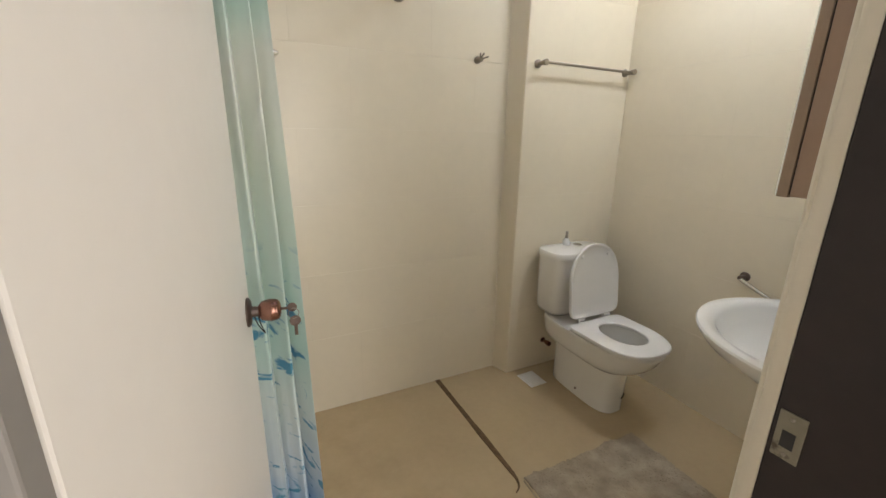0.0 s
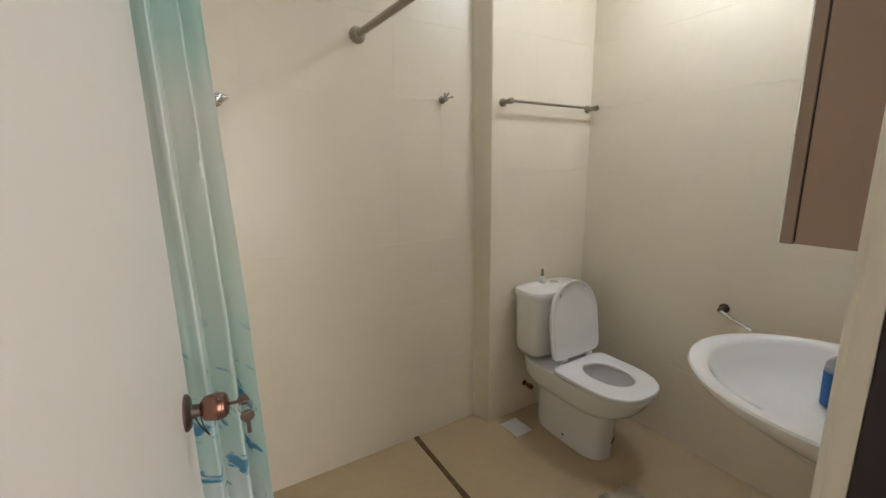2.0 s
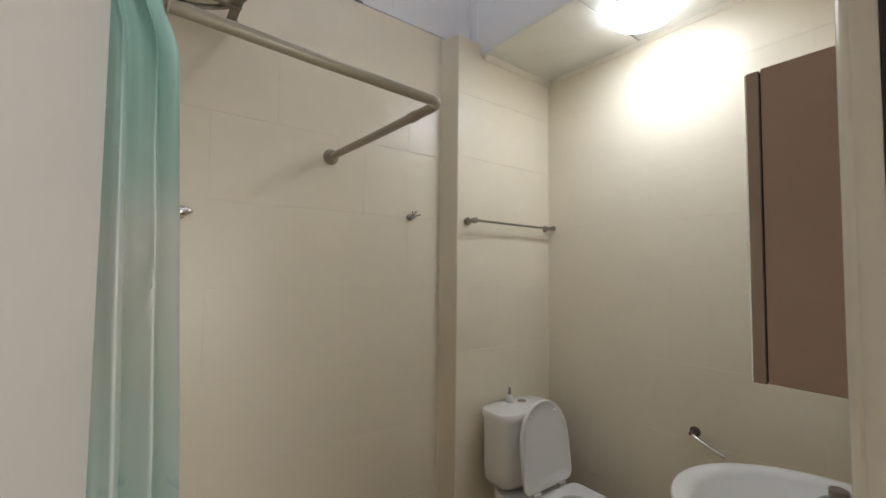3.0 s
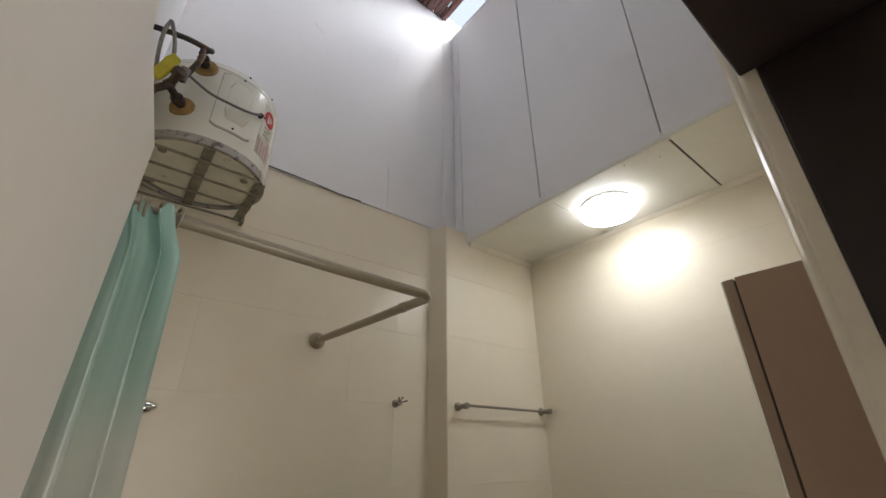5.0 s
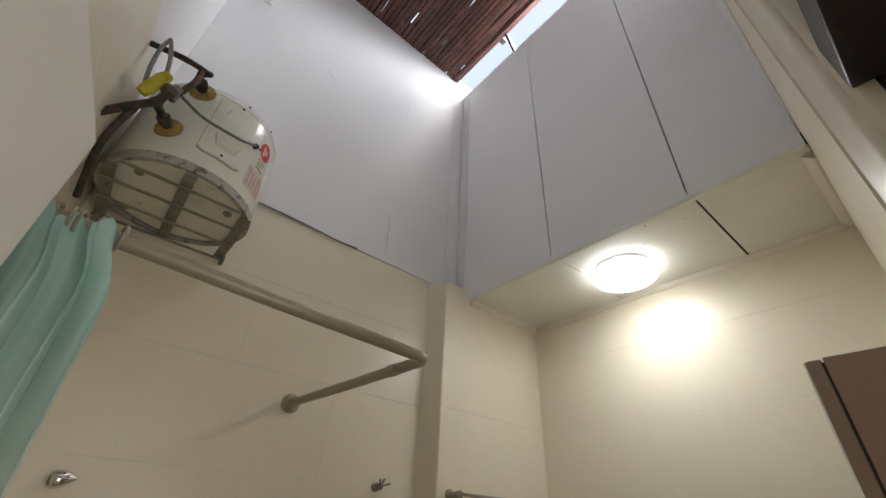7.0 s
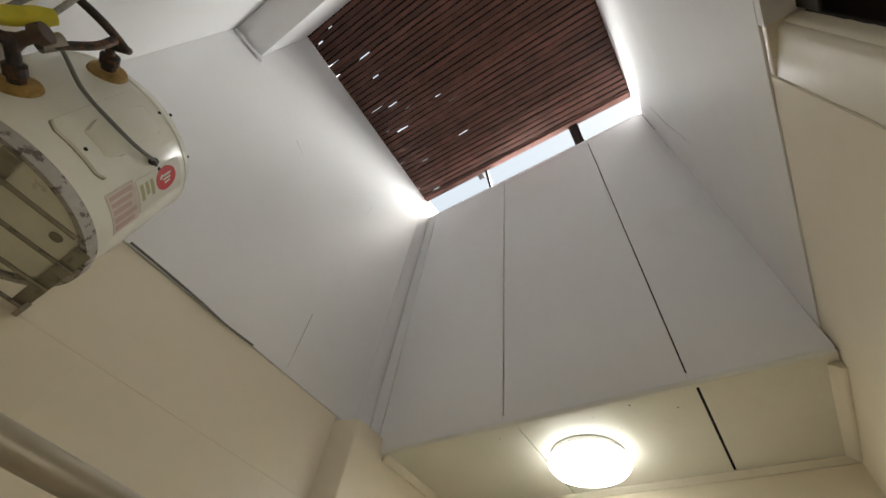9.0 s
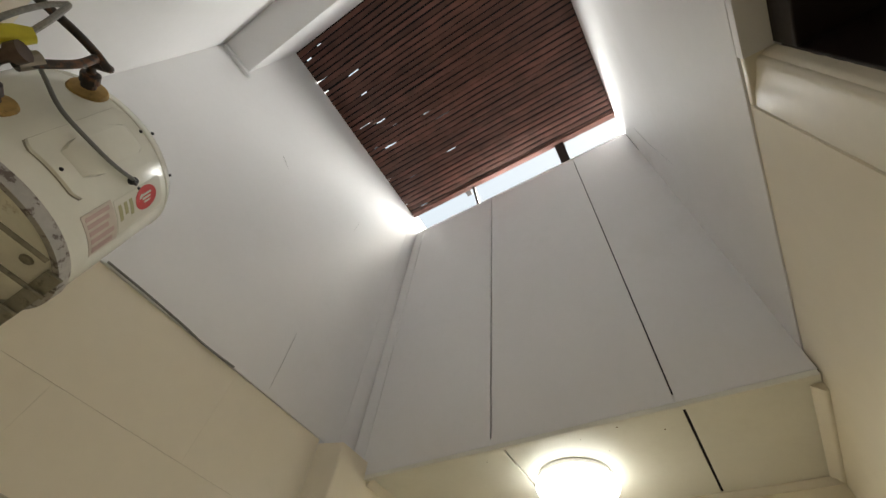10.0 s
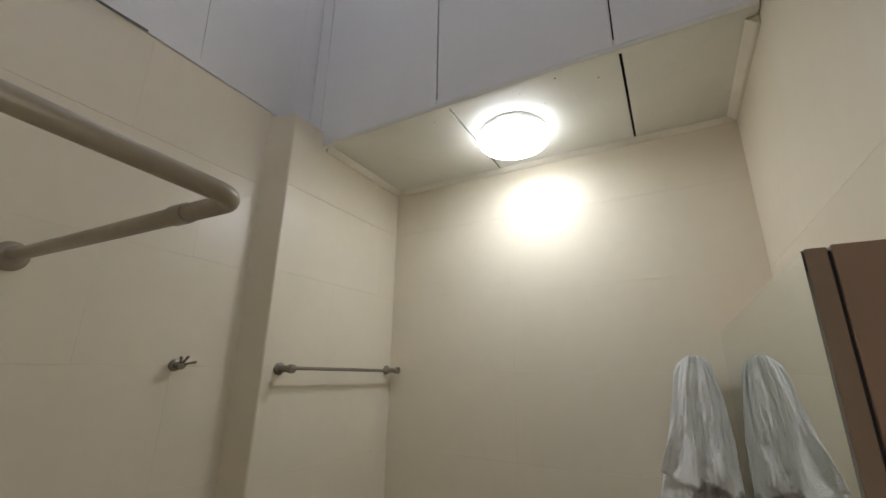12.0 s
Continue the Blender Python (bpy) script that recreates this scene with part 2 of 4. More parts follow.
    L.new(lo.outputs[0], mu.inputs[1])
    mx = N.new("ShaderNodeMix")
    mx.data_type = "RGBA"
    L.new(mu.outputs[0], mx.inputs["Factor"])
    L.new(cr.outputs[0], mx.inputs["A"])
    mx.inputs["B"].default_value = (0.10, 0.34, 0.52, 1)
    L.new(mx.outputs["Result"], b.inputs["Base Color"])
    tr = N.new("ShaderNodeBsdfTranslucent")
    L.new(mx.outputs["Result"], tr.inputs["Color"])
    ms = N.new("ShaderNodeMixShader")
    ms.inputs[0].default_value = 0.3
    L.new(b.outputs[0], ms.inputs[1])
    L.new(tr.outputs[0], ms.inputs[2])
    L.new(ms.outputs[0], N["Material Output"].inputs["Surface"])
    b.inputs["Transmission Weight"].default_value = 0.0
    b.inputs["Sheen Weight"].default_value = 0.2
    return m


CURTAIN = cloth("mint_curtain_cloth")
TOWEL = cloth("white_terry", True)

# ---- mesh helpers ----


def thing(name, label="", category="", group="", at=(0, 0, 0), kind=""):
    ob = new(name)
    ob.empty_display_size = 0.05
    ob.location = at
    return tagged(ob, label, category, group, kind)


def part(name, bm, material, parent=None, label="", kind="", smooth=False, weld=True):
    me = bpy.data.meshes.new(name)
    if weld:
        bmesh.ops.recalc_face_normals(bm, faces=bm.faces[:])
    bm.to_mesh(me)
    bm.free()
    me.materials.append(material)
    if smooth:
        me.shade_smooth()
        me.set_sharp_from_angle(angle=radians(40))
    ob = new(name, me)
    ob.parent = parent
    return tagged(ob, label, kind=kind)


def structure(name, bm, material, label="", smooth=False):
    return part(name, bm, material, None, label, "structure", smooth)


def box(x0, x1, y0, y1, z0, z1, bevel=0.0, seg=2, bm=None):
    b2 = bmesh.new()
    bmesh.ops.create_cube(b2, size=1)
    for v in b2.verts:
        v.co = Vector(((x0 + x1) / 2 + v.co.x * (x1 - x0), (y0 + y1) / 2 + v.co.y * (y1 - y0), (z0 + z1) / 2 + v.co.z * (z1 - z0)))
    if bevel:
        bmesh.ops.bevel(b2, geom=b2.edges[:], offset=bevel, segments=seg, profile=0.5, affect="EDGES")
    return merge(bm, b2)


def merge(bm, b2):
    if bm is None:
        return b2
    tmp = bpy.data.meshes.new("tmp")
    b2.to_mesh(tmp)
    bm.from_mesh(tmp)
    bpy.data.meshes.remove(tmp)
    b2.free()
    return bm


def moved(bm, m):
    bmesh.ops.transform(bm, matrix=m, verts=bm.verts[:])
    return bm


def frame_of(direction):
    return Vector(direction).normalized().to_track_quat("Z", "X").to_matrix().to_4x4()


def rings(sections, closed_ends=True, bm=None):
    """Skin over a row of rings of points, all of the same number."""
    b2 = bmesh.new()
    rows = [[b2.verts.new(p) for p in ring] for ring in sections]
    n = len(rows[0])
    for a, b in zip(rows, rows[1:]):
        for i in range(n):
            b2.faces.new((a[i], a[(i + 1) % n], b[(i + 1) % n], b[i]))
    if closed_ends:
        b2.faces.new(rows[0][::-1])
        b2.faces.new(rows[-1])
    return merge(bm, b2)


def lathe(profile, n=24, m=None, bm=None, ends=True):
    """Turned shape: profile of (radius, height)."""
    sections = [[Vector((r * math.cos(2 * math.pi * i / n), r * math.sin(2 * math.pi * i / n), z)) for i in range(n)] for r, z in profile]
    if m is not None:
        sections = [[m @ p for p in s] for s in sections]
    return rings(sections, ends, bm)


def tube(points, r, n=10, bm=None):
    """Round tube along points, a radius each or one for all."""
    pts = [Vector(p) for p in points]
    rad = r if isinstance(r, (list, tuple)) else [r] * len(pts)
    tang = [(pts[min(i + 1, len(pts) - 1)] - pts[max(i - 1, 0)]).normalized() for i in range(len(pts))]
    up = tang[0].orthogonal().normalized()
    sections = []
    for p, t, q in zip(pts, tang, rad):
        up = (up - t * up.dot(t)).normalized()
        side = t.cross(up)
        sections.append([p + (up * math.cos(2 * math.pi * i / n) + side * math.sin(2 * math.pi * i / n)) * q for i in range(n)])
    return rings(sections, True, bm)


def curve_pts(ctrl, steps=8):
    """Smooth line through control points."""
    p = [Vector(c) for c in ctrl]
    p = [2 * p[0] - p[1]] + p + [2 * p[-1] - p[-2]]
    out = []
    for i in range(1, len(p) - 2):
        for s in range(steps):
            t = s / steps
            out.append(0.5 * ((2 * p[i]) + (p[i + 1] - p[i - 1]) * t + (2 * p[i - 1] - 5 * p[i] + 4 * p[i + 1] - p[i + 2]) * t * t + (3 * p[i] - p[i - 1] - 3 * p[i + 1] + p[i + 2]) * t ** 3))
    out.append(p[-2])
    return out


def oval(cx, cy, a, b, z, n=40, power=2.0, back=None, back_power=None):
    """A ring at height z: half-width a, half-length b; with its back half cut square when back_power is given."""
    pts = []
    for i in range(n):
        t = 2 * math.pi * i / n
        c, s = math.cos(t), math.sin(t)
        p = back_power if (back_power and s > 0) else power
        bb = back if (back and s > 0) else b
        pts.append(Vector((cx + a * math.copysign(abs(c) ** (2 / p), c), cy + bb * math.copysign(abs(s) ** (2 / p), s), z)))
    return pts


def panel_mesh(w, h, d=0.008, bev=0.0004):
    """A tile lying in x-z, its face at y = 0 and its back at y = d, edges eased."""
    bm = bmesh.new()
    c = bev * 0.2
    f = [bm.verts.new((x, 0, z)) for x, z in ((c, bev), (w - c, bev), (w - c, h - bev), (c, h - bev))]
    m_ = [bm.verts.new((x, bev, z)) for x, z in ((0, 0), (w, 0), (w, h), (0, h))]
    k = [bm.verts.new((x, d, z)) for x, z in ((0, 0), (w, 0), (w, h), (0, h))]
    bm.faces.new(f)
    for a, b in ((f, m_), (m_, k)):
        for i in range(4):
            bm.faces.new((a[i], b[i], b[(i + 1) % 4], a[(i + 1) % 4]))
    bmesh.ops.recalc_face_normals(bm, faces=bm.faces[:])
    me = bpy.data.meshes.new("tile")
    bm.to_mesh(me)
    bm.free()
    me.materials.append(TILE)
    return me


TILE_CACHE = {}


def tile_wall(wall, start, length, turn, z0, z1, joints, skip=None, tight=False, high=3.0):
    """Tiles along a wall: start point of its face, its run, its turn about z; joints gives the joint places of each row."""
    base = pose(start[0], start[1], 0, 0, 0, turn)
    zs = [z0]
    k = 1
    while 0.07 + 0.32 * k < min(z1 - 0.03, high):
        if 0.07 + 0.32 * k > z0 + 0.03:
            zs.append(0.07 + 0.32 * k)
        k += 1
    zs.append(z1)
    for r, (a, b) in enumerate(zip(zs, zs[1:])):
        xs = [0.0] + [j for j in joints(r) if 0.03 < j < length - 0.03] + [length]
        for c, d in zip(xs, xs[1:]):
            if skip and skip(c, d, a, b):
                continue
            w, h = round(d - c - 0.0001, 4), round(b - a - (0.0003 if tight else 0.0009), 4)
            if (w, h) not in TILE_CACHE:
                TILE_CACHE[w, h] = panel_mesh(w, h, bev=0.0002 if tight else 0.0006)
            ob = new("tile", TILE_CACHE[w, h])
            ob.parent = wall
            tilt = 0.00005 if tight else 0.00012
            ob.matrix_basis = base @ Matrix.Translation((c + 0.00005, random.uniform(0, tilt), a + 0.00025))


# ---- the room: x 0.42 to 2.51, y 0.81 to 2.33 ----
XW, XE, YS, YN, YB = 0.42, 2.512, 0.785, 2.33, 2.23
XP = 1.975           # shaft panel face
ZC, ZT = 2.545, 2.615  # low ceiling; top of the tiling
ZTOP = 4.47
g = 0.0015  # backing of the tiles lies behind their faces

floor = structure("floor", box(XW - 0.1, XE + 0.1, -1.6, YN + 0.1, -0.12, 0.0), FLOOR, "tan painted floor with a worn matt surface")
wall_n = structure("wall_north", box(XW - 0.1, 1.792, YN + g, YN + 0.12, 0, ZT), GROUT, "cream painted tile wall")
chase = structure("wall_chase", box(1.831, XE + 0.1, YB + g, YN + 0.12, 0, ZT - 0.015), GROUT, "boxed-out cream tiled wall behind the toilet")
wall_e = structure("wall_east", box(XE + g, XE + 0.12, 0.6, YB + g, 0, 2.6), GROUT, "cream painted tile wall")
wall_w = structure("wall_west", box(XW - 0.12, XW - g, 0.6, YN + g, 0, ZT), GROUT, "cream painted tile wall")
bm = box(1.262, XE + 0.1, 0.60, YS - g, 0, ZT)
wall_s = structure("wall_south", bm, GROUT, "cream painted tile wall beside the door")
structure("wall_south_stub", box(XW - 0.12, 0.398, 0.60, YS - 0.03, 0, ZT), CORE)

# upper shaft, white boards
structure("wall_north_upper", box(XW - 0.1, XP + 0.15, YN - 0.004, YN + 0.12, ZT + 0.0008, ZTOP + 0.04, 0.002), BOARD, "white painted upper wall of the light shaft")
structure("wall_west_upper", box(XW - 0.12, XW - 0.002, 0.6, YN - 0.006, ZT + 0.0008, ZTOP + 0.04, 0.002), BOARD, "white painted upper wall of the light shaft")
structure("wall_south_upper", box(XW - 0.001, XE + 0.1, 0.60, YS + 0.004, ZT + 0.0008, ZTOP + 0.04, 0.002), BOARD, "white painted upper wall of the light shaft")
structure("beam", box(XW, 0.572, YS + 0.006, YN - 0.006, 3.86, ZTOP + 0.04, 0.003), BOARD, "white boxed beam high in the shaft")
structure("trim", box(XW + 0.002, 0.592, YN - 0.022, YN - 0.0055, 3.835, 3.857, 0.003), BOARD)
panel_wall = structure("wall_shaft_east", box(XP + 0.016, XP + 0.10, YS + 0.006, YN - 0.006, ZC + 0.012, 4.315), SLOT, "white board partition of the light shaft with open dark joints")
cuts = [YS + 0.0042, 1.122, 1.698, 2.255, YN - 0.0065]
for i, (a, b) in enumerate(zip(cuts, cuts[1:])):
    wdt = (0.0022, 0.0028, 0.0018, 0.001)[i]
    lo = (0.0, 0.0022, 0.0028, 0.0018)[i]
    part("panel", box(XP, XP + 0.014, a + lo, b - wdt, ZC + 0.006, 4.322, 0.0012, 1), BOARD, panel_wall)
for yy in (1.122, 1.698):
    part("joint_filler", box(XP + 0.001, XP + 0.013, yy - 0.0034, yy + 0.0034, ZC + 0.006, ZC + 0.030), BOARD, panel_wall)
part("corner_crack", box(XP - 0.003, XP - 0.0005, YS + 0.0042, YS + 0.0058, 4.05, 4.31), SLOT, panel_wall)
hair_y = YN - 0.0046
for wall, pts in (("n", ((1.937, 4.10), (1.941, 3.72), (1.938, 3.47))), ("n", ((1.926, 3.93), (1.929, 3.70))), ("n", ((1.918, 2.90), (1.914, 2.76))), ("n", ((1.513, 3.81), (1.507, 3.69))),
                  ("n", ((1.496, 2.90), (1.502, 2.76), (1.505, 2.64))), ("n", ((0.968, 3.64), (1.031, 3.60))), ("s", ((1.80, 3.95), (1.79, 3.70), (1.745, 3.36)))):
    yy = hair_y if wall == "n" else YS + 0.0046
    part("crack", tube([(px, yy, pz) for px, pz in pts], [0.0014] * (len(pts) - 1) + [0.0005], 5), HAIR, panel_wall)
part("corner_strip", box(1.882, XP - 0.002, YN - 0.0066, YN - 0.0045, ZT + 0.01, 4.33, 0.001, 1), BOARD, panel_wall)
for px, py, pr in ((2.02, 1.30, 0.003), (2.04, 1.42, 0.0015), (2.05, 1.75, 0.0018), (2.13, 1.36, 0.0014), (2.08, 1.18, 0.0025)):
    part("stain_spot", lathe([(0, 0), (pr, 0), (pr * 0.8, -0.0008), (0, -0.0008)], 8, pose(px, py, ZC - 0.0002)), CRACK, panel_wall)
part("edge_strip", box(XP - 0.004, XP + 0.10, YS + 0.007, YN - 0.007, 4.3235, 4.333, 0.002), BOARD, panel_wall)
part("bottom_lip", box(XP - 0.003, XP + 0.016, YS + 0.007, YB - 0.003, ZC - 0.012, ZC + 0.004, 0.002), CEIL, panel_wall)
for ya, yb in ((1.134, 1.192), (1.795, 1.811)):
    sec = [(1.895, 4.466), (1.925, 4.474), (XP + 0.030, 4.336), (XP - 0.001, 4.336)]
    part("slit_post", rings([[Vector((px, y, pz)) for px, pz in sec] for y in (ya, yb)]), DARKWOOD, panel_wall)

# low ceiling with two open joints, and its mouldings
bm = None
for a, b in ((YS + 0.002, 1.106), (1.114, 1.6615), (1.6685, YB - 0.002)):
    bm = box(XP + 0.018, XE - 0.002, a, b, ZC, ZC + 0.01, 0.001, 1, bm)
structure("ceiling", bm, CEIL, "cream ceiling boards with open joints")
structure("ceiling_backing", box(XP + 0.018, XE + 0.1, 0.62, YN, ZC + 0.0125, ZC + 0.06), SLOT)
QR = [(0.0, -0.024), (0.005, -0.024), (0.010, -0.020), (0.016, -0.010), (0.022, -0.006), (0.024, 0.0), (0.0, 0.0)]
structure("trim", rings([[Vector((x, YB - 0.0005 - d, ZC - 0.0005 + z)) for d, z in QR] for x in (XP + 0.018, XE - 0.003)]), TRIM, smooth=True)
structure("trim", rings([[Vector((XE - 0.0005 - d * 0.7, y, ZC - 0.0005 + z * 0.8)) for d, z in QR] for y in (YS + 0.004, YB - 0.027)]), TRIM, smooth=True)
structure("trim", rings([[Vector((x, YS + 0.0005 + d * 1.2, ZC - 0.0005 + z)) for d, z in QR] for x in (XP + 0.05, XE - 0.02)]), TRIM, smooth=True)

# skylight frame around the slatted blind
structure("skylight_curb", box(0.56, 2.30, YN + 0.0, YN + 0.10, ZTOP + 0.042, ZTOP + 0.09), BOARD)
structure("roof", box(XP + 0.102, XE + 0.3, 0.4, 2.7, 4.22, 4.28), BOARD, "white flat roof beside the skylight")
structure("roof_ledge", box(0.2, 0.57, 0.5, 2.5, ZTOP + 0.042, ZTOP + 0.1), BOARD)

blind = thing("slatted_blind", "dark reddish-brown wooden slatted blind under the skylight", "blind", at=(1.33, 1.57, ZTOP))
x = 0.580
i = 0
while x < 1.862:
    w = random.uniform(0.0235, 0.0262)
    segs = 26
    y0, y1 = YS + 0.006 + random.uniform(0, 0.002), YN - 0.007 - random.uniform(0, 0.003)
    wob = random.uniform(0, 50)
    sec = []
    for k in range(segs + 1):
        y = y0 + (y1 - y0) * k / segs
        zb = 0.002 * noise.noise(Vector((wob, y * 2.2, 0))) + 0.0015 * (i % 2)
        dx = 0.0030 * noise.noise(Vector((wob, y * 2.6, 5)))
        step = 0.0042 if noise.noise(Vector((wob + 9, y * 5.0, 2))) > 0.12 else 0.0
        xa, xb = x + dx - 1.33, x + dx + w + step - 1.33
        sec.append([Vector((xa, y - 1.57, zb)), Vector((xa + 0.003, y - 1.57, zb - 0.0022)), Vector((xb - 0.003, y - 1.57, zb - 0.0022)), Vector((xb, y - 1.57, zb)), Vector((xb, y - 1.57, zb + 0.004)), Vector((xa, y - 1.57, zb + 0.004))])
    part("slat", rings(sec), REED, blind)
    x += 0.0335 + random.uniform(-0.0012, 0.0012)
    i += 1
part("edge_board", box(1.868 - 1.33, 1.881 - 1.33, YS + 0.006 - 1.57, YN - 0.008 - 1.57, -0.012, 0.009, 0.002), REED, blind, "dark red edge board")
part("end_board", box(0.543, 0.577, YS + 0.006 - 1.57, YN - 0.008 - 1.57, -0.002, 0.010, 0.002), REED, blind)
# added near-black sheet puts shade between slats; its random holes let sky glint
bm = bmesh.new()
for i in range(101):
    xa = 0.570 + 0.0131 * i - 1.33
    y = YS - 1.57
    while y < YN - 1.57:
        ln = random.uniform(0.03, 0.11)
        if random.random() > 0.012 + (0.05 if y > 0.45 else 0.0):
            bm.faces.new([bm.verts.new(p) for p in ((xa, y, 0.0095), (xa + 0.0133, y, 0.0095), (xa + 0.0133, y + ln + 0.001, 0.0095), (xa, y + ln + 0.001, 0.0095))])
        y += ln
part("gap_blackout", bm, VOID, blind, "added black sheet that darkens the slat gaps, holed for glints", weld=False)
for yy in (1.15, 1.86):
    part("batten", box(-0.74, 0.62, yy - 1.57 - 0.02, yy - 1.57 + 0.02, 0.010, 0.03, 0.002), DARKWOOD, blind)

# ---- door frame, transom and casing ----
frame_ = thing("door_frame", "dark brown painted wooden door frame, chipped along its edge", "door frame", kind="structure", at=(0.84, 0.69, 0))
O = (-0.84, -0.69, 0)


def rel(bm, o=O):
    return moved(bm, Matrix.Translation(o))


part("jamb", rel(box(1.165, 1.260, 0.56, 0.738, 0, ZT - 0.03, 0.003)), DARKWOOD, frame_)
# hinge-side jamb and stop carry their shade as dark grey colour
part("jamb", rel(box(0.300, 0.452, 0.50, 0.700, 0, ZT - 0.03, 0.003)), GREYSHADE, frame_, "jamb with its shade put into the grey colour")
part("stop", rel(box(0.300, 0.4625, 0.7005, 0.7235, 0, ZT - 0.03, 0.002)), GREYSHADE, frame_, "door stop with its shade put into the grey colour")
part("header", rel(box(0.453, 1.164, 0.60, 0.758, 1.972, 2.05, 0.004)), DARKWOOD, frame_)
part("top_rail", rel(box(0.453, 1.164, 0.58, 0.741, 2.537, 2.61, 0.003)), DARKWOOD, frame_)
# near-black fill puts the darkness of the opening over the door into colour
part("transom_dark_fill", rel(box(0.453, 1.164, 0.60, 0.62, 2.052, 2.535)), VOID, frame_)
plate = part("strike_plate", rel(box(1.1620, 1.1648, 0.700, 0.731, 0.928, 0.997, 0.001)), BRACKET, frame_, "worn steel strike plate")
part("latch_hole", rel(box(1.1610, 1.1618, 0.708, 0.723, 0.946, 0.970)), BLACK, frame_)
for zz in (0.936, 0.989):
    part("screw", rel(lathe([(0.0, 0), (0.003, 0), (0.002, 0.001), (0, 0.001)], 8, pose(1.1619, 0.7155, zz, 0, -90, 0))), STEEL, frame_)
# rounded cream casing on the room side
cas = [(1.168, 0.7385), (1.168, 0.752), (1.1705, 0.758), (1.174, 0.7605), (1.1745, 0.7635), (1.178, 0.768), (1.186, 0.7705), (1.200, 0.772), (1.215, 0.775), (1.235, 0.780), (1.2615, 0.782), (1.2615, 0.7385)]
wear = [[Vector((x + (0.0035 * max(0.0, noise.noise(Vector((z * 16, 1, i * 0.1)))) + 0.0018 * noise.noise(Vector((z * 60, 2, 0))) if i < 4 or i == 11 else 0.0), y, z)) for i, (x, y) in enumerate(cas)] for z in np.linspace(0, ZT - 0.0165, 170)]
part("casing_cap", rel(box(1.160, 1.2615, 0.7425, 0.7855, ZT - 0.016, ZT + 0.0005, 0.004)), TRIM, frame_, "cream moulded cap of the casing")
part("casing", rel(rings(wear)), TRIM, frame_, "cream painted door casing", smooth=True)
top = [(0.7415, 2.545), (0.76, 2.545), (0.772, 2.555), (0.78, 2.575), (0.782, 2.60), (0.782, 2.613), (0.7415, 2.613)]
part("head_board", rel(box(0.453, 1.1665, 0.7425, YS + 0.0035, 2.594, 2.6155, 0.001)), BOARD, frame_, "white painted head board")

# ---- door leaf, open into the room ----
HX, HY = 0.463, 0.745
ang = math.degrees(math.atan2(1.445 - HY, 0.541 - HX))
door = thing("door_1", "cream painted flush door standing open into the bathroom", "door", at=(HX, HY, 0), kind="structure")
door.rotation_euler = (0, 0, radians(ang))
LW = 0.704
part("leaf", box(-0.016, LW, 0.0, 0.036, 0.012, 1.98, 0.003), DOOR, door)
KX, KZ = LW - 0.048, 0.972
for side, name in ((-1, "knob"), (1, "knob")):
    y0 = 0.0 if side < 0 else 0.036
    m = pose(KX, y0, KZ, 90 * (1 if side < 0 else -1), 0, 0)
    part("rosette", lathe([(0.0, 0), (0.031, 0), (0.031, 0.003), (0.026, 0.007), (0.012, 0.009), (0.010, 0.024), (0.0, 0.024)], 28, m), BRONZE, door, smooth=True)
    k = part("knob", lathe([(0.0, 0.022), (0.013, 0.022), (0.020, 0.028), (0.0225, 0.037), (0.0240, 0.046), (0.0225, 0.056), (0.0215, 0.0575), (0.0215, 0.0595), (0.016, 0.064), (0.009, 0.066), (0.0, 0.066)], 28, m), COPPER, door, "worn copper-brown round knob", smooth=True)
part("latch_plate", box(LW + 0.0002, LW + 0.0015, 0.008, 0.028, KZ - 0.03, KZ + 0.03), BRONZE, door)
for zz in (0.25, 1.70):
    part("hinge", lathe([(0, 0), (0.006, 0), (0.006, 0.09), (0, 0.09)], 10, pose(-0.021, 0.026, zz)), BRONZE, door)

# key in the knob, on a ring with a second key
keys = thing("door_key", "small brass keys on a ring hanging from the door knob", "key", at=(HX, HY, 0))
keys.rotation_euler = (0, 0, radians(ang))
b2 = box(KX - 0.001, KX + 0.001, -0.082, -0.066, KZ - 0.003, KZ + 0.003, 0.0005, 1)
part("key", lathe([(0, 0), (0.010, 0), (0.010, 0.002), (0, 0.002)], 14, pose(KX + 0.001, -0.088, KZ, 0, 90, 0), b2), BRONZE, keys)
part("ring", tube([(KX, -0.09 + 0.011 * math.sin(t), KZ - 0.014 + 0.012 * math.cos(t)) for t in np.linspace(0, 2 * math.pi, 18)], 0.0009, 6), STEEL, keys)
b2 = lathe([(0, 0), (0.012, 0), (0.012, 0.002), (0, 0.002)], 14, pose(KX, -0.092, KZ - 0.032, 0, 90, 8))
part("key", box(KX - 0.001, KX + 0.0015, -0.096, -0.089, KZ - 0.066, KZ - 0.038, 0.0006, 1, b2), BRONZE, keys)
part("cord", tube(curve_pts([(KX, -0.012, KZ - 0.010), (KX + 0.006, -0.018, KZ - 0.035), (KX + 0.002, -0.030, KZ - 0.052), (KX - 0.004, -0.024, KZ - 0.030), (KX, -0.020, KZ - 0.010)], 6), 0.0012, 6), BLACK, keys)

# ---- hall behind the camera ----
structure("wall_hall_east", box(1.9, 2.0, -1.5, 0.60, 0, 2.7), CORE)
structure("wall_hall_west", box(-0.6, -0.5, -1.5, 0.60, 0, 2.7), CORE)
structure("wall_hall_back", box(-0.6, 2.0, -1.6, -1.5, 0, 2.7), CORE)
structure("wall_hall_front", box(-0.5, 0.335, 0.50, 0.60, 0, 2.7), CORE)
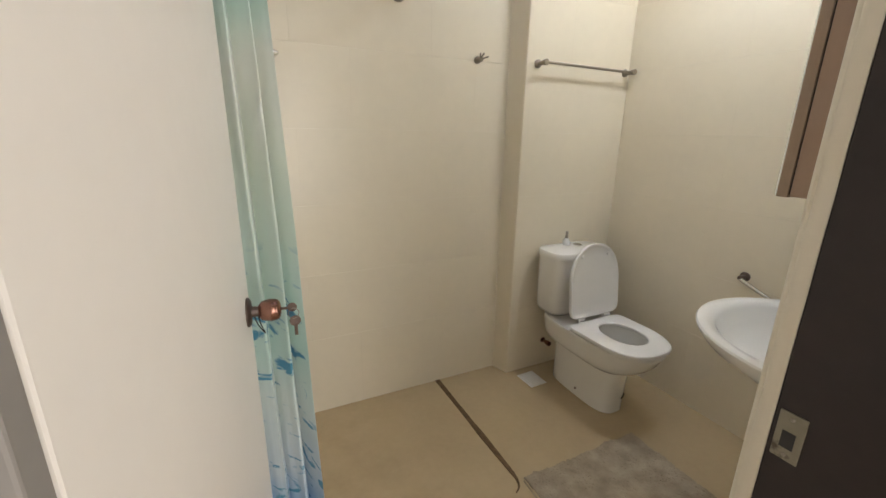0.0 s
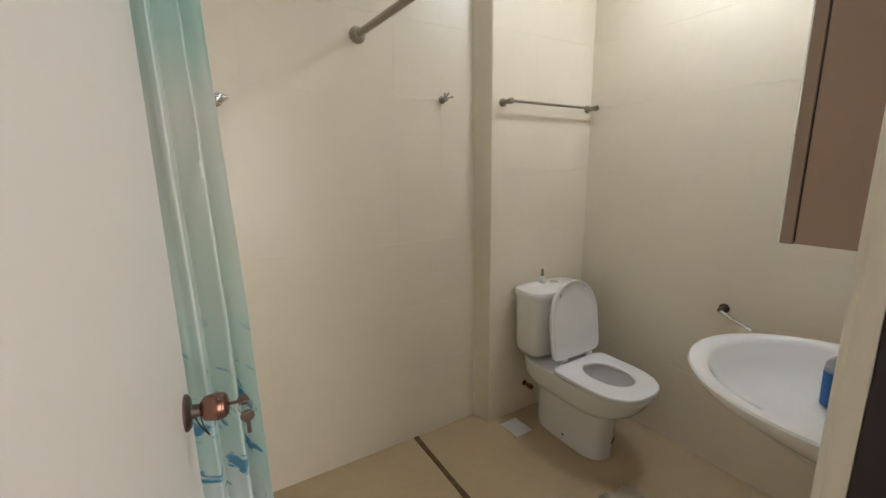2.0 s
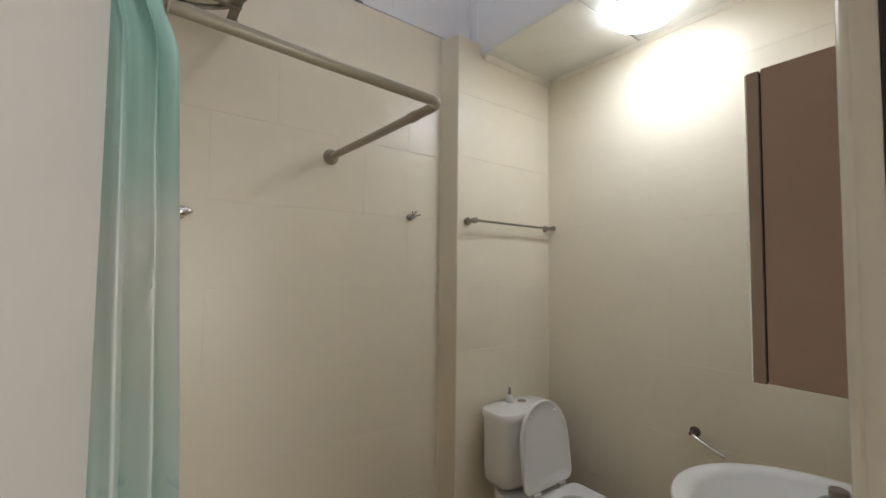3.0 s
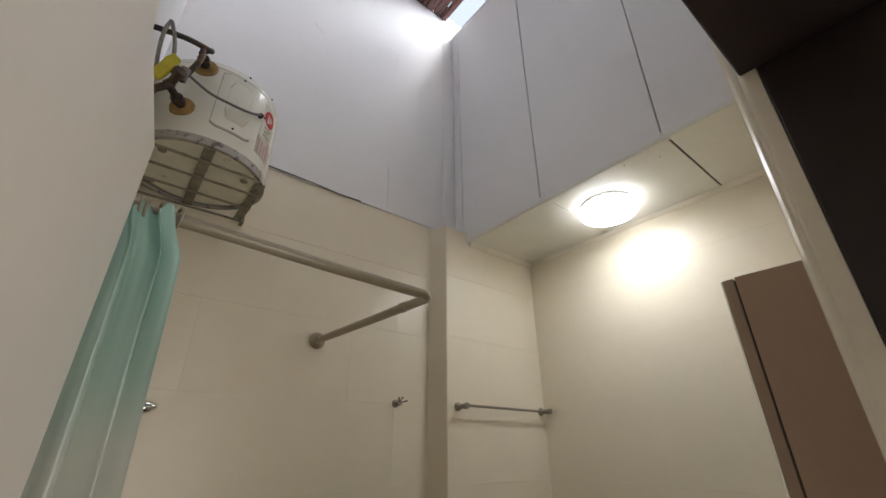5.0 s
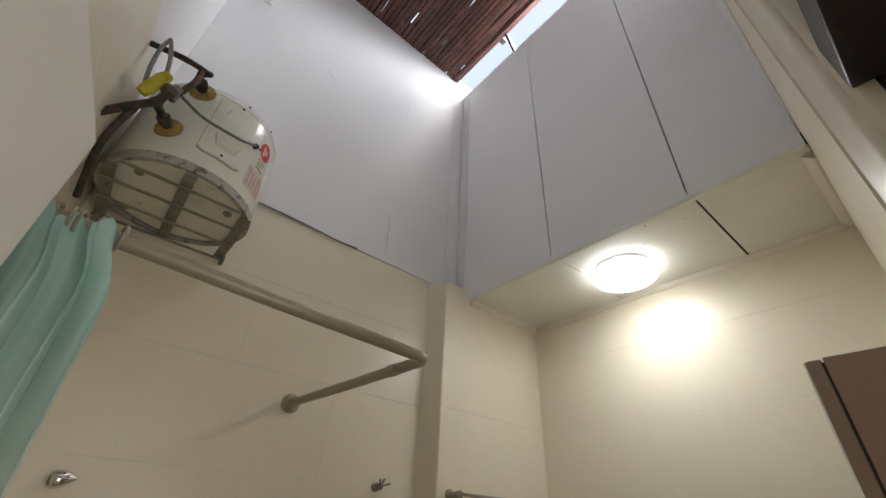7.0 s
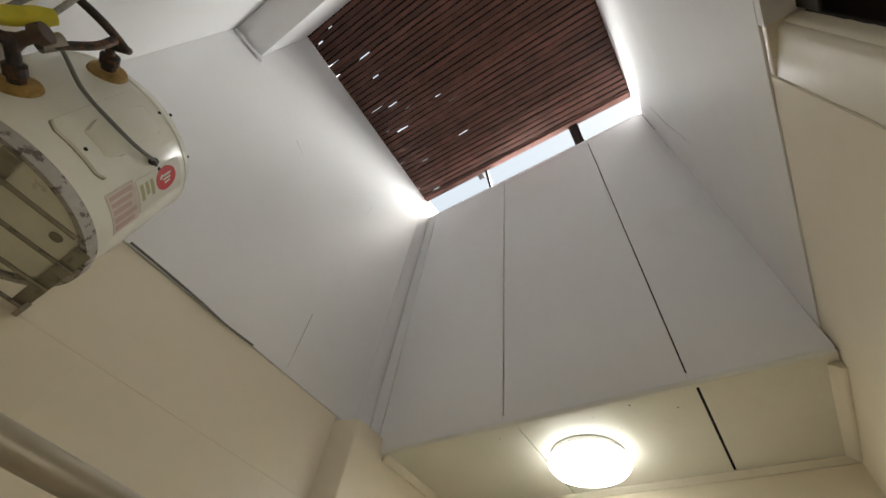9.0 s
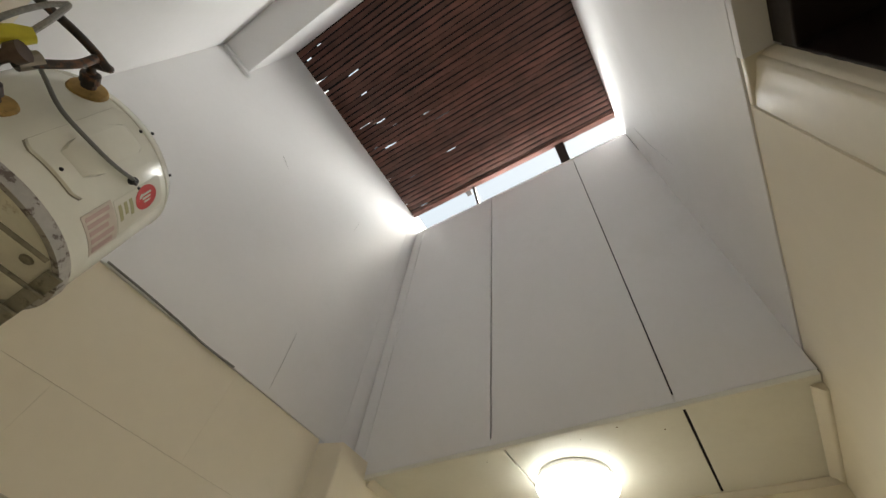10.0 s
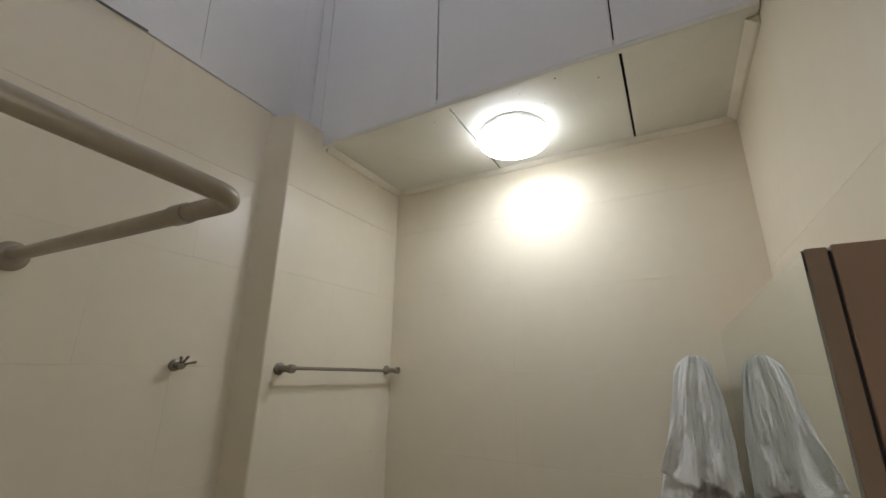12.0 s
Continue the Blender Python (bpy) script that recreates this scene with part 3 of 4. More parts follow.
structure("wall_hall_front", box(1.262, 1.9, 0.50, 0.5985, 0, 2.7), CORE)
structure("ceiling_hall", box(-0.6, 2.0, -1.6, 0.5985, 2.7, 2.8), CORE)
structure("floor_hall", box(-0.6, XW - 0.1, -1.6, 0.6, -0.12, 0), FLOOR)

# ---- ceiling lamp ----
cl = thing("ceiling_light", "round white glowing ceiling lamp on the low ceiling", "ceiling lamp", at=(2.238, 1.513, ZC))
part("base", lathe([(0, -0.0005), (0.118, -0.0005), (0.124, -0.006), (0.124, -0.020), (0.11, -0.024), (0, -0.024)], 48), PLASTIC, cl, smooth=True)
part("rim", lathe([(0, -0.0245), (0.122, -0.0245), (0.133, -0.028), (0.135, -0.040), (0.131, -0.047), (0, -0.047)], 56), glow_edge, cl, "frosted edge of the diffuser", smooth=True)
part("diffuser", lathe([(0, -0.0475), (0.130, -0.0475), (0.124, -0.055), (0.09, -0.063), (0.05, -0.067), (0, -0.068)], 56), glow, cl, smooth=True)

# ---- shower rod and curtain ----
RZ, RY = 1.888, 1.573
rod = thing("curtain_rod", "beige painted L-shaped shower curtain rod fixed to the walls", "curtain rod", at=(1.22, 2.32, RZ))
ro = (-1.22, -2.32, -RZ)
pts = [(XW + 0.004, RY + 0.008, RZ + 0.036), (0.65, RY + 0.006, RZ + 0.027), (0.9, RY + 0.003, RZ + 0.013)]
for k in range(9):
    a = -math.pi / 2 + (math.pi / 2) * k / 8
    pts.append((1.205 + 0.035 * math.cos(a), RY + 0.035 + 0.035 * math.sin(a), RZ))
pts += [(1.233, 1.95, RZ + 0.004), (1.221, 2.322, RZ + 0.008)]
part("pipe", rel(tube(pts, 0.0138, 18), ro), ROD, rod, smooth=True)
part("flange", rel(lathe([(0, 0), (0.033, 0), (0.033, 0.005), (0.024, 0.012), (0.020, 0.026), (0, 0.026)], 24, pose(1.221, 2.3295, RZ + 0.008, 90)), ro), ROD, rod, smooth=True)
part("flange", rel(lathe([(0, 0), (0.033, 0), (0.033, 0.005), (0.024, 0.012), (0.020, 0.026), (0, 0.026)], 24, pose(XW + 0.001, RY + 0.008, RZ + 0.036, 0, 90)), ro), ROD, rod, smooth=True)
part("sleeve", rel(tube([(1.2380, 1.69, RZ + 0.0008), (1.2372, 1.725, RZ + 0.0014)], 0.0158, 18), ro), ROD, rod, smooth=True)

curtain = thing("shower_curtain", "mint green shower curtain with faded blue print, bunched together", "shower curtain", at=(0.55, RY, 1.84))
bm = bmesh.new()
NU, NV = 220, 60
grid = []
FOLDS = [0.0, 0.17, 0.36, 0.62, 0.84, 1.0]
for j in range(NV + 1):
    v = j / NV
    z = 1.930 - v * 1.792
    row = []
    wide = 0.632 + 0.020 * min(1, v * 2.2) + 0.028 * v * v - 0.026 * math.exp(-(v / 0.035) ** 2)
    for i in range(NU + 1):
        u = i / NU
        sh_ = u + 0.025 * noise.noise(Vector((u * 2, v * 1.6, 7))) * min(1, v * 6) * math.sin(math.pi * u)
        k = max(q for q in range(len(FOLDS) - 1) if FOLDS[q] <= max(sh_, 0))
        f = min(1.0, (sh_ - FOLDS[k]) / (FOLDS[k + 1] - FOLDS[k]))
        saw = math.sin(math.pi / 2 * max(f, 0.0) / 0.78) ** 1.1 if f < 0.78 else max(0.0, math.cos(math.pi / 2 * (f - 0.78) / 0.22)) ** 0.9
        soft = math.sin(math.pi * f)
        mix_ = 0.75 + 0.25 * min(1.0, v * 4)
        ridge = saw * mix_ + soft * (1 - mix_)
        xx = 0.437 + u * (wide - 0.437) + 0.010 * ridge * soft
        amp = (0.032 + 0.052 * min(1.0, v * 4)) * (0.85 + 0.5 * noise.noise(Vector((k * 1.7, v * 1.5, 2))))
        yy = RY - 0.004 - amp * (1.1 * ridge - 0.45) - 0.008 * v
        crease = noise.noise(Vector((u * 22, v * 2.2, 1))) * 0.0035 + noise.noise(Vector((u * 9, v * 12, 5))) * 0.0028
        yy += crease
        if k == 3:
            yy -= 0.016 * math.exp(-((v - 0.30 - 0.10 * (0.6 - f)) / 0.016) ** 2) * soft
            yy += 0.014 * math.exp(-((v - 0.25) / 0.05) ** 2) * soft
        gather = math.exp(-(v / 0.07) ** 2)
        yy += -0.020 * math.exp(-(v / 0.04) ** 2) + 0.014 * gather * math.sin(u * 9 * math.pi * 2 * 0.5) + 0.011 * math.exp(-(v / 0.14) ** 2) * math.sin(2 * math.pi * (u * 3.2 - v * 7.0 * (u - 0.5)) + 0.8)
        droop = 0.036 * abs(math.sin(u * 4.5 * math.pi)) ** 1.5 * max(0, 1 - v * 16)
        row.append(bm.verts.new((xx - 0.55, yy - RY, z - droop - 1.84)))
    grid.append(row)
for a, b in zip(grid, grid[1:]):
    for i in range(NU):
        bm.faces.new((a[i], a[i + 1], b[i + 1], b[i]))
part("cloth", bm, CURTAIN, curtain, smooth=True)
for i, rx in enumerate((0.452, 0.476, 0.500, 0.527, 0.546, 0.556, 0.578, 0.592, 0.610)):
    tl = random.uniform(-0.5, 0.5)
    part("ring", tube([(rx - 0.55 + 0.010 * math.sin(t) * tl, -0.001 + 0.020 * math.sin(t), RZ - 1.84 + 0.029 + 0.021 * math.cos(t)) for t in np.linspace(0, 2 * math.pi, 18)], 0.0030, 8), ROD, curtain, smooth=True)

# ---- fittings on the walls ----
hook = thing("robe_hook", "small chromed swivel hook with three prongs on the tiled wall", "hook", at=(1.614, YN, 1.674))
part("base", lathe([(0, 0), (0.017, 0), (0.017, 0.004), (0.010, 0.008), (0.008, 0.022), (0.012, 0.024), (0.012, 0.036), (0, 0.038)], 20, pose(0, 0, 0, 90)), STEEL, hook, smooth=True)
for dx, dz, ln in ((-0.6, 1.0, 0.030), (0.25, 1.0, 0.030), (1.0, 0.35, 0.036)):
    d = Vector((dx, -0.9, dz)).normalized()
    s = Vector((0, -0.030, 0))
    part("prong", tube([s, s + d * ln * 0.6, s + d * ln, s + d * (ln + 0.004)], [0.0035, 0.003, 0.0042, 0.002], 8), STEEL, hook, smooth=True)

bar = thing("towel_bar", "slim chromed towel bar on two round posts", "towel bar", at=(2.18, YB, 1.668))
part("bar", tube([(-0.302, -0.052, 0.003), (0.322, -0.052, -0.003)], 0.0062, 12), STEEL, bar, smooth=True)
for xx in (-0.289, 0.300):
    part("post", lathe([(0, 0), (0.020, 0), (0.020, 0.006), (0.012, 0.012), (0.010, 0.05), (0.014, 0.052), (0.014, 0.068), (0, 0.070)], 20, pose(xx, 0, 0, 90)), STEEL, bar, smooth=True)

sh = thing("shower_mount", "dull chromed shower tap spindle on the tiled wall", "shower fitting", at=(0.693, YN, 1.612))
part("escutcheon", lathe([(0, 0), (0.019, 0), (0.019, 0.004), (0.013, 0.010), (0.012, 0.016), (0, 0.016)], 22, pose(0, 0, 0, 90)), STEEL, sh, smooth=True)
part("spindle", lathe([(0, 0.017), (0.009, 0.017), (0.009, 0.040), (0, 0.040)], 22, pose(0, 0, 0, 90)), STEEL, sh, smooth=True)
part("handle", lathe([(0, -0.014), (0.017, -0.014), (0.0200, -0.010), (0.0200, 0.004), (0.017, 0.014), (0.010, 0.028), (0.005, 0.035), (0, 0.036)], 24, pose(0, -0.052, 0, 0, 80, 0)), CHROME, sh, "chromed cone-shaped tap handle", smooth=True)

tp = thing("toilet_roll_holder", "chromed toilet roll holder with an empty bar", "toilet roll holder", at=(XE, 1.455, 0.740))
part("base", lathe([(0, 0), (0.021, 0), (0.021, 0.006), (0.010, 0.012), (0.009, 0.045), (0, 0.046)], 20, pose(0, 0, 0.012, 0, -90)), BRONZE, tp, smooth=True)
part("bar", tube([(-0.042, -0.004, 0.010), (-0.042, -0.010, 0.004), (-0.042, -0.125, -0.040)], 0.0085, 12), CHROME, tp, smooth=True)

# ---- mirror cabinet ----
cab = thing("mirror_cabinet", "brown laminate wall cabinet with a mirrored door", "cabinet", at=(1.487, YS, 1.234))
W_, H_ = XE - 0.004 - 1.487, 0.569
part("body", box(0.0, W_, 0.0005, 0.136, 0.0, H_, 0.001, 1), CAB, cab)
d = part("door", box(0.0008, W_ - 0.0008, 0.1395, 0.1585, -0.002, H_ - 0.002, 0.0008, 1), CABEDGE, cab)
part("mirror", box(0.002, W_ - 0.002, 0.1588, 0.1612, 0.0, H_ - 0.004), mirror, d, "clear mirror glass")
part("hinge_strip", box(0.004, W_ - 0.004, 0.1362, 0.1392, 0.004, H_ - 0.006), BLACK, cab)

# ---- towel on the wall beside the mirror ----
tw = thing("hand_towel", "white terry hand towel with faded motif, hanging in folds", "towel", at=(XE, 1.035, 1.70))
part("hook", tube([(-0.001, 0, 0), (-0.022, 0, -0.004), (-0.034, 0, 0.010)], 0.004, 8), STEEL, tw, smooth=True)
for lay, (sc, off, ln) in enumerate(((1.0, 0.0, 0.44), (0.80, 0.02, 0.36))):
    bm = bmesh.new()
    rows = []
    for j in range(31):
        v = j / 30
        half = (0.044 + 0.066 * v ** 0.75) * sc
        row = []
        for i in range(57):
            u = i / 28 - 1
            yy = half * u + 0.022 * v + 0.008 * math.sin(v * 5 + u * 3) * v + (0.012 * v if lay else 0)
            dep = 0.030 - 0.012 * u * u + (0.004 + 0.010 * v) * noise.noise(Vector((u * 6, v * 5, 3 + lay))) + 0.004 * noise.noise(Vector((u * 16, v * 18, lay))) + (0.004 + 0.006 * v) * math.sin(u * 6 + 3 * noise.noise(Vector((u * 2, v * 2, lay)))) + (0.012 if lay else 0)
            zz = -v * ln * (1 - 0.10 * abs(u)) + 0.026 * (1 - u * u) * (1 - v)
            row.append(bm.verts.new((-max(dep, 0.006), yy, zz)))
        rows.append(row)
    for a, b in zip(rows, rows[1:]):
        for i in range(56):
            bm.faces.new((a[i], a[i + 1], b[i + 1], b[i]))
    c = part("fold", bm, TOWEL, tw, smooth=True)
    sol = c.modifiers.new("thick", "SOLIDIFY")
    sol.thickness = 0.004

# ---- toilet ----
TX = 2.125
wc = thing("toilet", "white close-coupled porcelain toilet with its lid raised open", "toilet", at=(TX, 2.0, 0))
lev = [(0.000, 0.082, 1.706, 2.12), (0.004, 0.086, 1.702, 2.12), (0.06, 0.086, 1.700, 2.12), (0.14, 0.087, 1.696, 2.12), (0.20, 0.089, 1.690, 2.12), (0.232, 0.094, 1.680, 2.125), (0.250, 0.116, 1.655, 2.150),
       (0.268, 0.138, 1.622, 2.165), (0.295, 0.152, 1.585, 2.172), (0.33, 0.162, 1.555, 2.175), (0.365, 0.168, 1.536, 2.175), (0.382, 0.171, 1.526, 2.174), (0.389, 0.171, 1.526, 2.173), (0.395, 0.167, 1.530, 2.170)]
secs = []
for z, hw, yf, yb in lev:
    ym = 1.84
    secs.append(oval(0, ym - 2.0, hw, ym - yf, z, 64, 2.7 if z < 0.21 else 2.35, yb - ym, 4.0))
for z, a, b in [(0.395, 0.110, 0.150), (0.384, 0.104, 0.142), (0.33, 0.092, 0.125), (0.27, 0.070, 0.095), (0.235, 0.045, 0.06)]:
    secs.append(oval(0.01, -0.265, a, b, z, 64, 2.1))
part("pan", rings(secs), PORC, wc, smooth=True)
part("water", lathe([(0, 0), (0.066, 0), (0.066, 0.001), (0, 0.001)], 24, pose(0.01, -0.265, 0.285)), water, wc)
secs = [(0.4065, -0.004, 0.0), (0.408, 0.003, -0.003), (0.418, 0.004, -0.004), (0.4225, 0.001, 0.0), (0.423, -0.004, 0.004)]
outer = [oval(0, -0.25, 0.174 + go, 0.228 + go, z, 64, 2.5, 0.160 + go, 9.0) for z, go, gi in secs]
inner = [oval(0.012, -0.265, 0.092 + gi, 0.122 + gi, z, 64, 2.2) for z, go, gi in secs]
bm = bmesh.new()
ov = [[bm.verts.new(p) for p in r] for r in outer]
iv = [[bm.verts.new(p) for p in r] for r in inner]
for rws in (ov, iv):
    for a, b in zip(rws, rws[1:]):
        for i in range(64):
            bm.faces.new((a[i], a[(i + 1) % 64], b[(i + 1) % 64], b[i]))
for a, b in ((ov[0], iv[0]), (ov[-1], iv[-1])):
    for i in range(64):
        bm.faces.new((a[i], a[(i + 1) % 64], b[(i + 1) % 64], b[i]))
part("seat", bm, PLASTIC, wc, smooth=True)
for sx, sy in ((-0.13, -0.36), (0.13, -0.36), (-0.13, -0.12), (0.13, -0.12)):
    part("bumper", box(sx - 0.008, sx + 0.008, sy - 0.012, sy + 0.012, 0.3955, 0.4062, 0.001, 1), BLACK, wc)
# the raised lid leans back on the tank
LID = pose(0.018, -0.062, 0.430, 83, 0, 0)
secs = []
for z, gx in ((0.0, -0.006), (0.002, 0.0), (0.013, 0.001), (0.0175, -0.003), (0.0175, -0.011), (0.0145, -0.016), (0.0105, -0.024), (0.0100, -0.06)):
    secs.append(oval(0, 0.18, 0.166 + gx, 0.176 + gx, z, 64, 9.0, 0.205 + gx, 2.2))
part("lid", moved(rings(secs), LID), PLASTIC, wc, smooth=True)
for xx in (-0.088, 0.088):
    part("buffer", lathe([(0, 0), (0.010, 0), (0.009, 0.006), (0, 0.007)], 14, LID @ pose(xx, 0.325, 0.0110)), PLASTIC, wc)
    part("hinge", lathe([(0, -0.022), (0.010, -0.022), (0.010, 0.022), (0, 0.022)], 14, pose(xx + 0.018, -0.070, 0.424, 0, 90, 0)), PLASTIC, wc, smooth=True)
secs = []
for z, gx in ((0.402, -0.045), (0.415, -0.020), (0.44, -0.006), (0.52, -0.001), (0.722, 0.002)):
    secs.append(oval(0.008, 0.11, 0.182 + gx, 0.100 + gx, z, 64, 3.8, 0.095, 4.5))
part("tank", rings(secs), PORC, wc, smooth=True)
secs = []
for z, gx in ((0.7235, -0.003), (0.7255, 0.004), (0.748, 0.005), (0.758, -0.001), (0.762, -0.014)):
    secs.append(oval(0.008, 0.11, 0.187 + gx, 0.105 + gx, z, 64, 3.8, 0.099 + min(gx, 0), 4.5))
part("tank_lid", rings(secs), PORC, wc, smooth=True)
part("flush_button", lathe([(0, 0.7622), (0.022, 0.7622), (0.022, 0.767), (0.018, 0.769), (0, 0.769)], 24, pose(0.05, 0.13, 0)), CHROME, wc, smooth=True)
part("bolt_cap", lathe([(0, 0), (0.007, 0), (0.005, 0.005), (0, 0.006)], 12, pose(-0.0850, -0.10, 0.045, 0, -90, 0)), BRONZE, wc)
part("mark", tube([(0.022, -0.3000, 0.078), (0.038, -0.2960, 0.084), (0.052, -0.2880, 0.090)], 0.005, 8), BLACK, wc, "short dark smudge near the foot")
VALVE = (2.078, YB, 0.160)
valve = thing("stop_valve", "small brass angle valve behind the toilet", "valve", at=VALVE)
part("body", lathe([(0, 0), (0.016, 0), (0.016, 0.004), (0.009, 0.006), (0.009, 0.032), (0.014, 0.034), (0.014, 0.06), (0, 0.06)], 14, pose(0, 0, 0, 90)), COPPER, valve, smooth=True)

bt = thing("pump_bottle", "small clear bottle with a metal cap on the toilet tank", "bottle", at=(2.120, 2.160, 0.7625))
part("body", lathe([(0, 0), (0.018, 0), (0.020, 0.004), (0.020, 0.022), (0.012, 0.034), (0.010, 0.038), (0, 0.038)], 20), PLASTIC, bt, smooth=True)
part("cap", lathe([(0, 0.0385), (0.009, 0.0385), (0.008, 0.050), (0.006, 0.066), (0.0075, 0.068), (0.006, 0.074), (0, 0.075)], 16), STEEL, bt, smooth=True)

# ---- washbasin ----
SXc, SYc, SZ = 2.03, 0.93, 0.780
ws = thing("washbasin", "white oval porcelain washbasin fixed to the wall", "washbasin", at=(SXc, YS, SZ))


def bas(a, b, z, back=0.11, cy=0.0, n=64, bp=5.0):
    # front faces +y, back square against the wall
    pts = []
    for i in range(n):
        t = 2 * math.pi * i / n
        c, s = math.cos(t), math.sin(t)
        if s >= 0:
            pts.append(Vector((a * c, 0.115 + cy + b * s, z)))
        else:
            pts.append(Vector((a * math.copysign(abs(c) ** (2 / bp), c), 0.115 + cy - back * abs(s) ** (2 / bp), z)))
    return pts


secs = [bas(0.10, 0.11, -0.185, 0.10), bas(0.17, 0.19, -0.170, 0.11), bas(0.26, 0.30, -0.10, 0.112), bas(0.333, 0.365, -0.045, 0.113, 0.02), bas(0.351, 0.384, -0.018, 0.114, 0.02), bas(0.354, 0.388, -0.006, 0.114, 0.02),
        bas(0.350, 0.384, 0.0, 0.112, 0.02), bas(0.334, 0.365, 0.001, 0.10, 0.02)]
secs += [bas(a, b, z, bk, 0.07) for a, b, z, bk in ((0.298, 0.286, -0.003, 0.014), (0.288, 0.276, -0.014, 0.012), (0.255, 0.245, -0.06, 0.008), (0.19, 0.19, -0.105, 0.006), (0.09, 0.10, -0.125, 0.003), (0.03, 0.035, -0.128, 0.002))]
part("bowl", rings(secs), PORC, ws, smooth=True)
part("drain", lathe([(0, -0.1275), (0.022, -0.1275), (0.020, -0.124), (0, -0.1245)], 20, pose(0, 0.16, 0)), CHROME, ws, smooth=True)
part("pedestal_trap", tube(curve_pts([(0, 0.12, -0.18), (0, 0.12, -0.30), (0, 0.10, -0.36), (0, 0.04, -0.36), (0, 0.004, -0.34)], 6), 0.018, 14), CHROME, ws, smooth=True)
fau = thing("faucet", "chromed single-lever basin faucet", "faucet", at=(SXc + 0.05, YS + 0.06, SZ + 0.0005))
part("body", lathe([(0, 0), (0.024, 0), (0.022, 0.008), (0.019, 0.07), (0.021, 0.09), (0, 0.095)], 20), CHROME, fau, smooth=True)
part("spout", tube([(0, 0.012, 0.055), (0, 0.06, 0.066), (0, 0.10, 0.060), (0, 0.105, 0.045)], [0.014, 0.012, 0.011, 0.010], 14), CHROME, fau, smooth=True)
part("lever", tube([(0, 0, 0.092), (0, 0.02, 0.108), (0, 0.06, 0.122)], [0.010, 0.007, 0.005], 10), CHROME, fau, smooth=True)

soap = thing("soap_bottle", "clear plastic bottle half full of blue liquid soap", "bottle", at=(1.905, YS + 0.122, SZ + 0.0015))
sec = lambda z, a, b: oval(0, 0, a, b, z, 28, 3.0)
part("liquid", rings([sec(0.001, 0.050, 0.038), sec(0.004, 0.055, 0.042), sec(0.088, 0.057, 0.044), sec(0.092, 0.055, 0.042)]), BLUE, soap, "blue liquid", smooth=True)
part("bottle", rings([sec(0.0925, 0.057, 0.044), sec(0.108, 0.055, 0.042), sec(0.122, 0.030, 0.026), sec(0.127, 0.016, 0.016), sec(0.132, 0.016, 0.016)]), GLASS, soap, smooth=True)
part("cap", lathe([(0, 0.1325), (0.019, 0.1325), (0.019, 0.147), (0.016, 0.150), (0, 0.150)], 20), STEEL, soap, smooth=True)

# ---- water heater on its bracket ----
HCX, HCY, HR, HZ0, HZ1 = 0.645, 2.118, 0.207, 2.345, 2.70
wh = thing("water_heater", "old white cylindrical water heater with rusted fittings on a bracket", "water heater", at=(HCX, HCY, HZ0))
prof = [(0, 0.0), (HR - 0.008, 0.0), (HR, 0.006), (HR, 0.20), (HR, 0.306), (HR - 0.006, 0.324), (HR - 0.020, 0.340), (HR - 0.06, 0.352), (0, 0.360)]
part("tank", lathe(prof, 72), ENAMEL, wh, smooth=True)
part("top_seam", lathe([(HR + 0.0002, 0.300), (HR + 0.0016, 0.302), (HR + 0.0016, 0.306), (HR + 0.0002, 0.308)], 72), ENAMEL, wh, smooth=True)
part("bottom_rim", lathe([(HR - 0.010, -0.0046), (HR - 0.010, -0.012), (HR + 0.003, -0.012), (HR + 0.004, 0.014), (HR + 0.0005, 0.016)], 72, ends=False), RIM, wh, "chipped grey steel rim", smooth=True)
part("base_disc", lathe([(0, -0.0045), (HR - 0.020, -0.0045), (HR - 0.016, -0.001), (0, -0.001)], 48), ENAMELDIM, wh)


def on_tank(x, z, out=0.0):
    """Place and outward turn of a point on the tank's near side, at plan x."""
    dx = x - HCX
    a = math.atan2(-math.sqrt(max(HR * HR - dx * dx, 0)), dx)
    return Matrix.Translation(((HR + out) * math.cos(a), (HR + out) * math.sin(a), z - HZ0)) @ pose(0, 0, 0, 0, 0, math.degrees(a)) @ pose(0, 0, 0, 0, 90, 0)


def curved_plate(a0, a1, z0, z1, r, thick, n=14, ease=0.004):
    bm = bmesh.new()
    cols = []
    for i in range(n + 1):
        a = a0 + (a1 - a0) * i / n
        corner = ease * 2.5 if i in (0, n) else (ease if i in (1, n - 1) else 0)
        cols.append([bm.verts.new((q * math.cos(a), q * math.sin(a), z - HZ0)) for q, z in ((r, z0 + corner), (r + thick, z0 + ease + corner), (r + thick, z1 - ease - corner), (r, z1 - corner))])
    for a, b in zip(cols, cols[1:]):
        for k in range(4):
            bm.faces.new((a[k], b[k], b[(k + 1) % 4], a[(k + 1) % 4]))
    bm.faces.new(cols[0])
    bm.faces.new(cols[-1][::-1])
    return bm


def tank_angle(x):
    dx = x - HCX
    return math.atan2(-math.sqrt(HR * HR - dx * dx), dx)


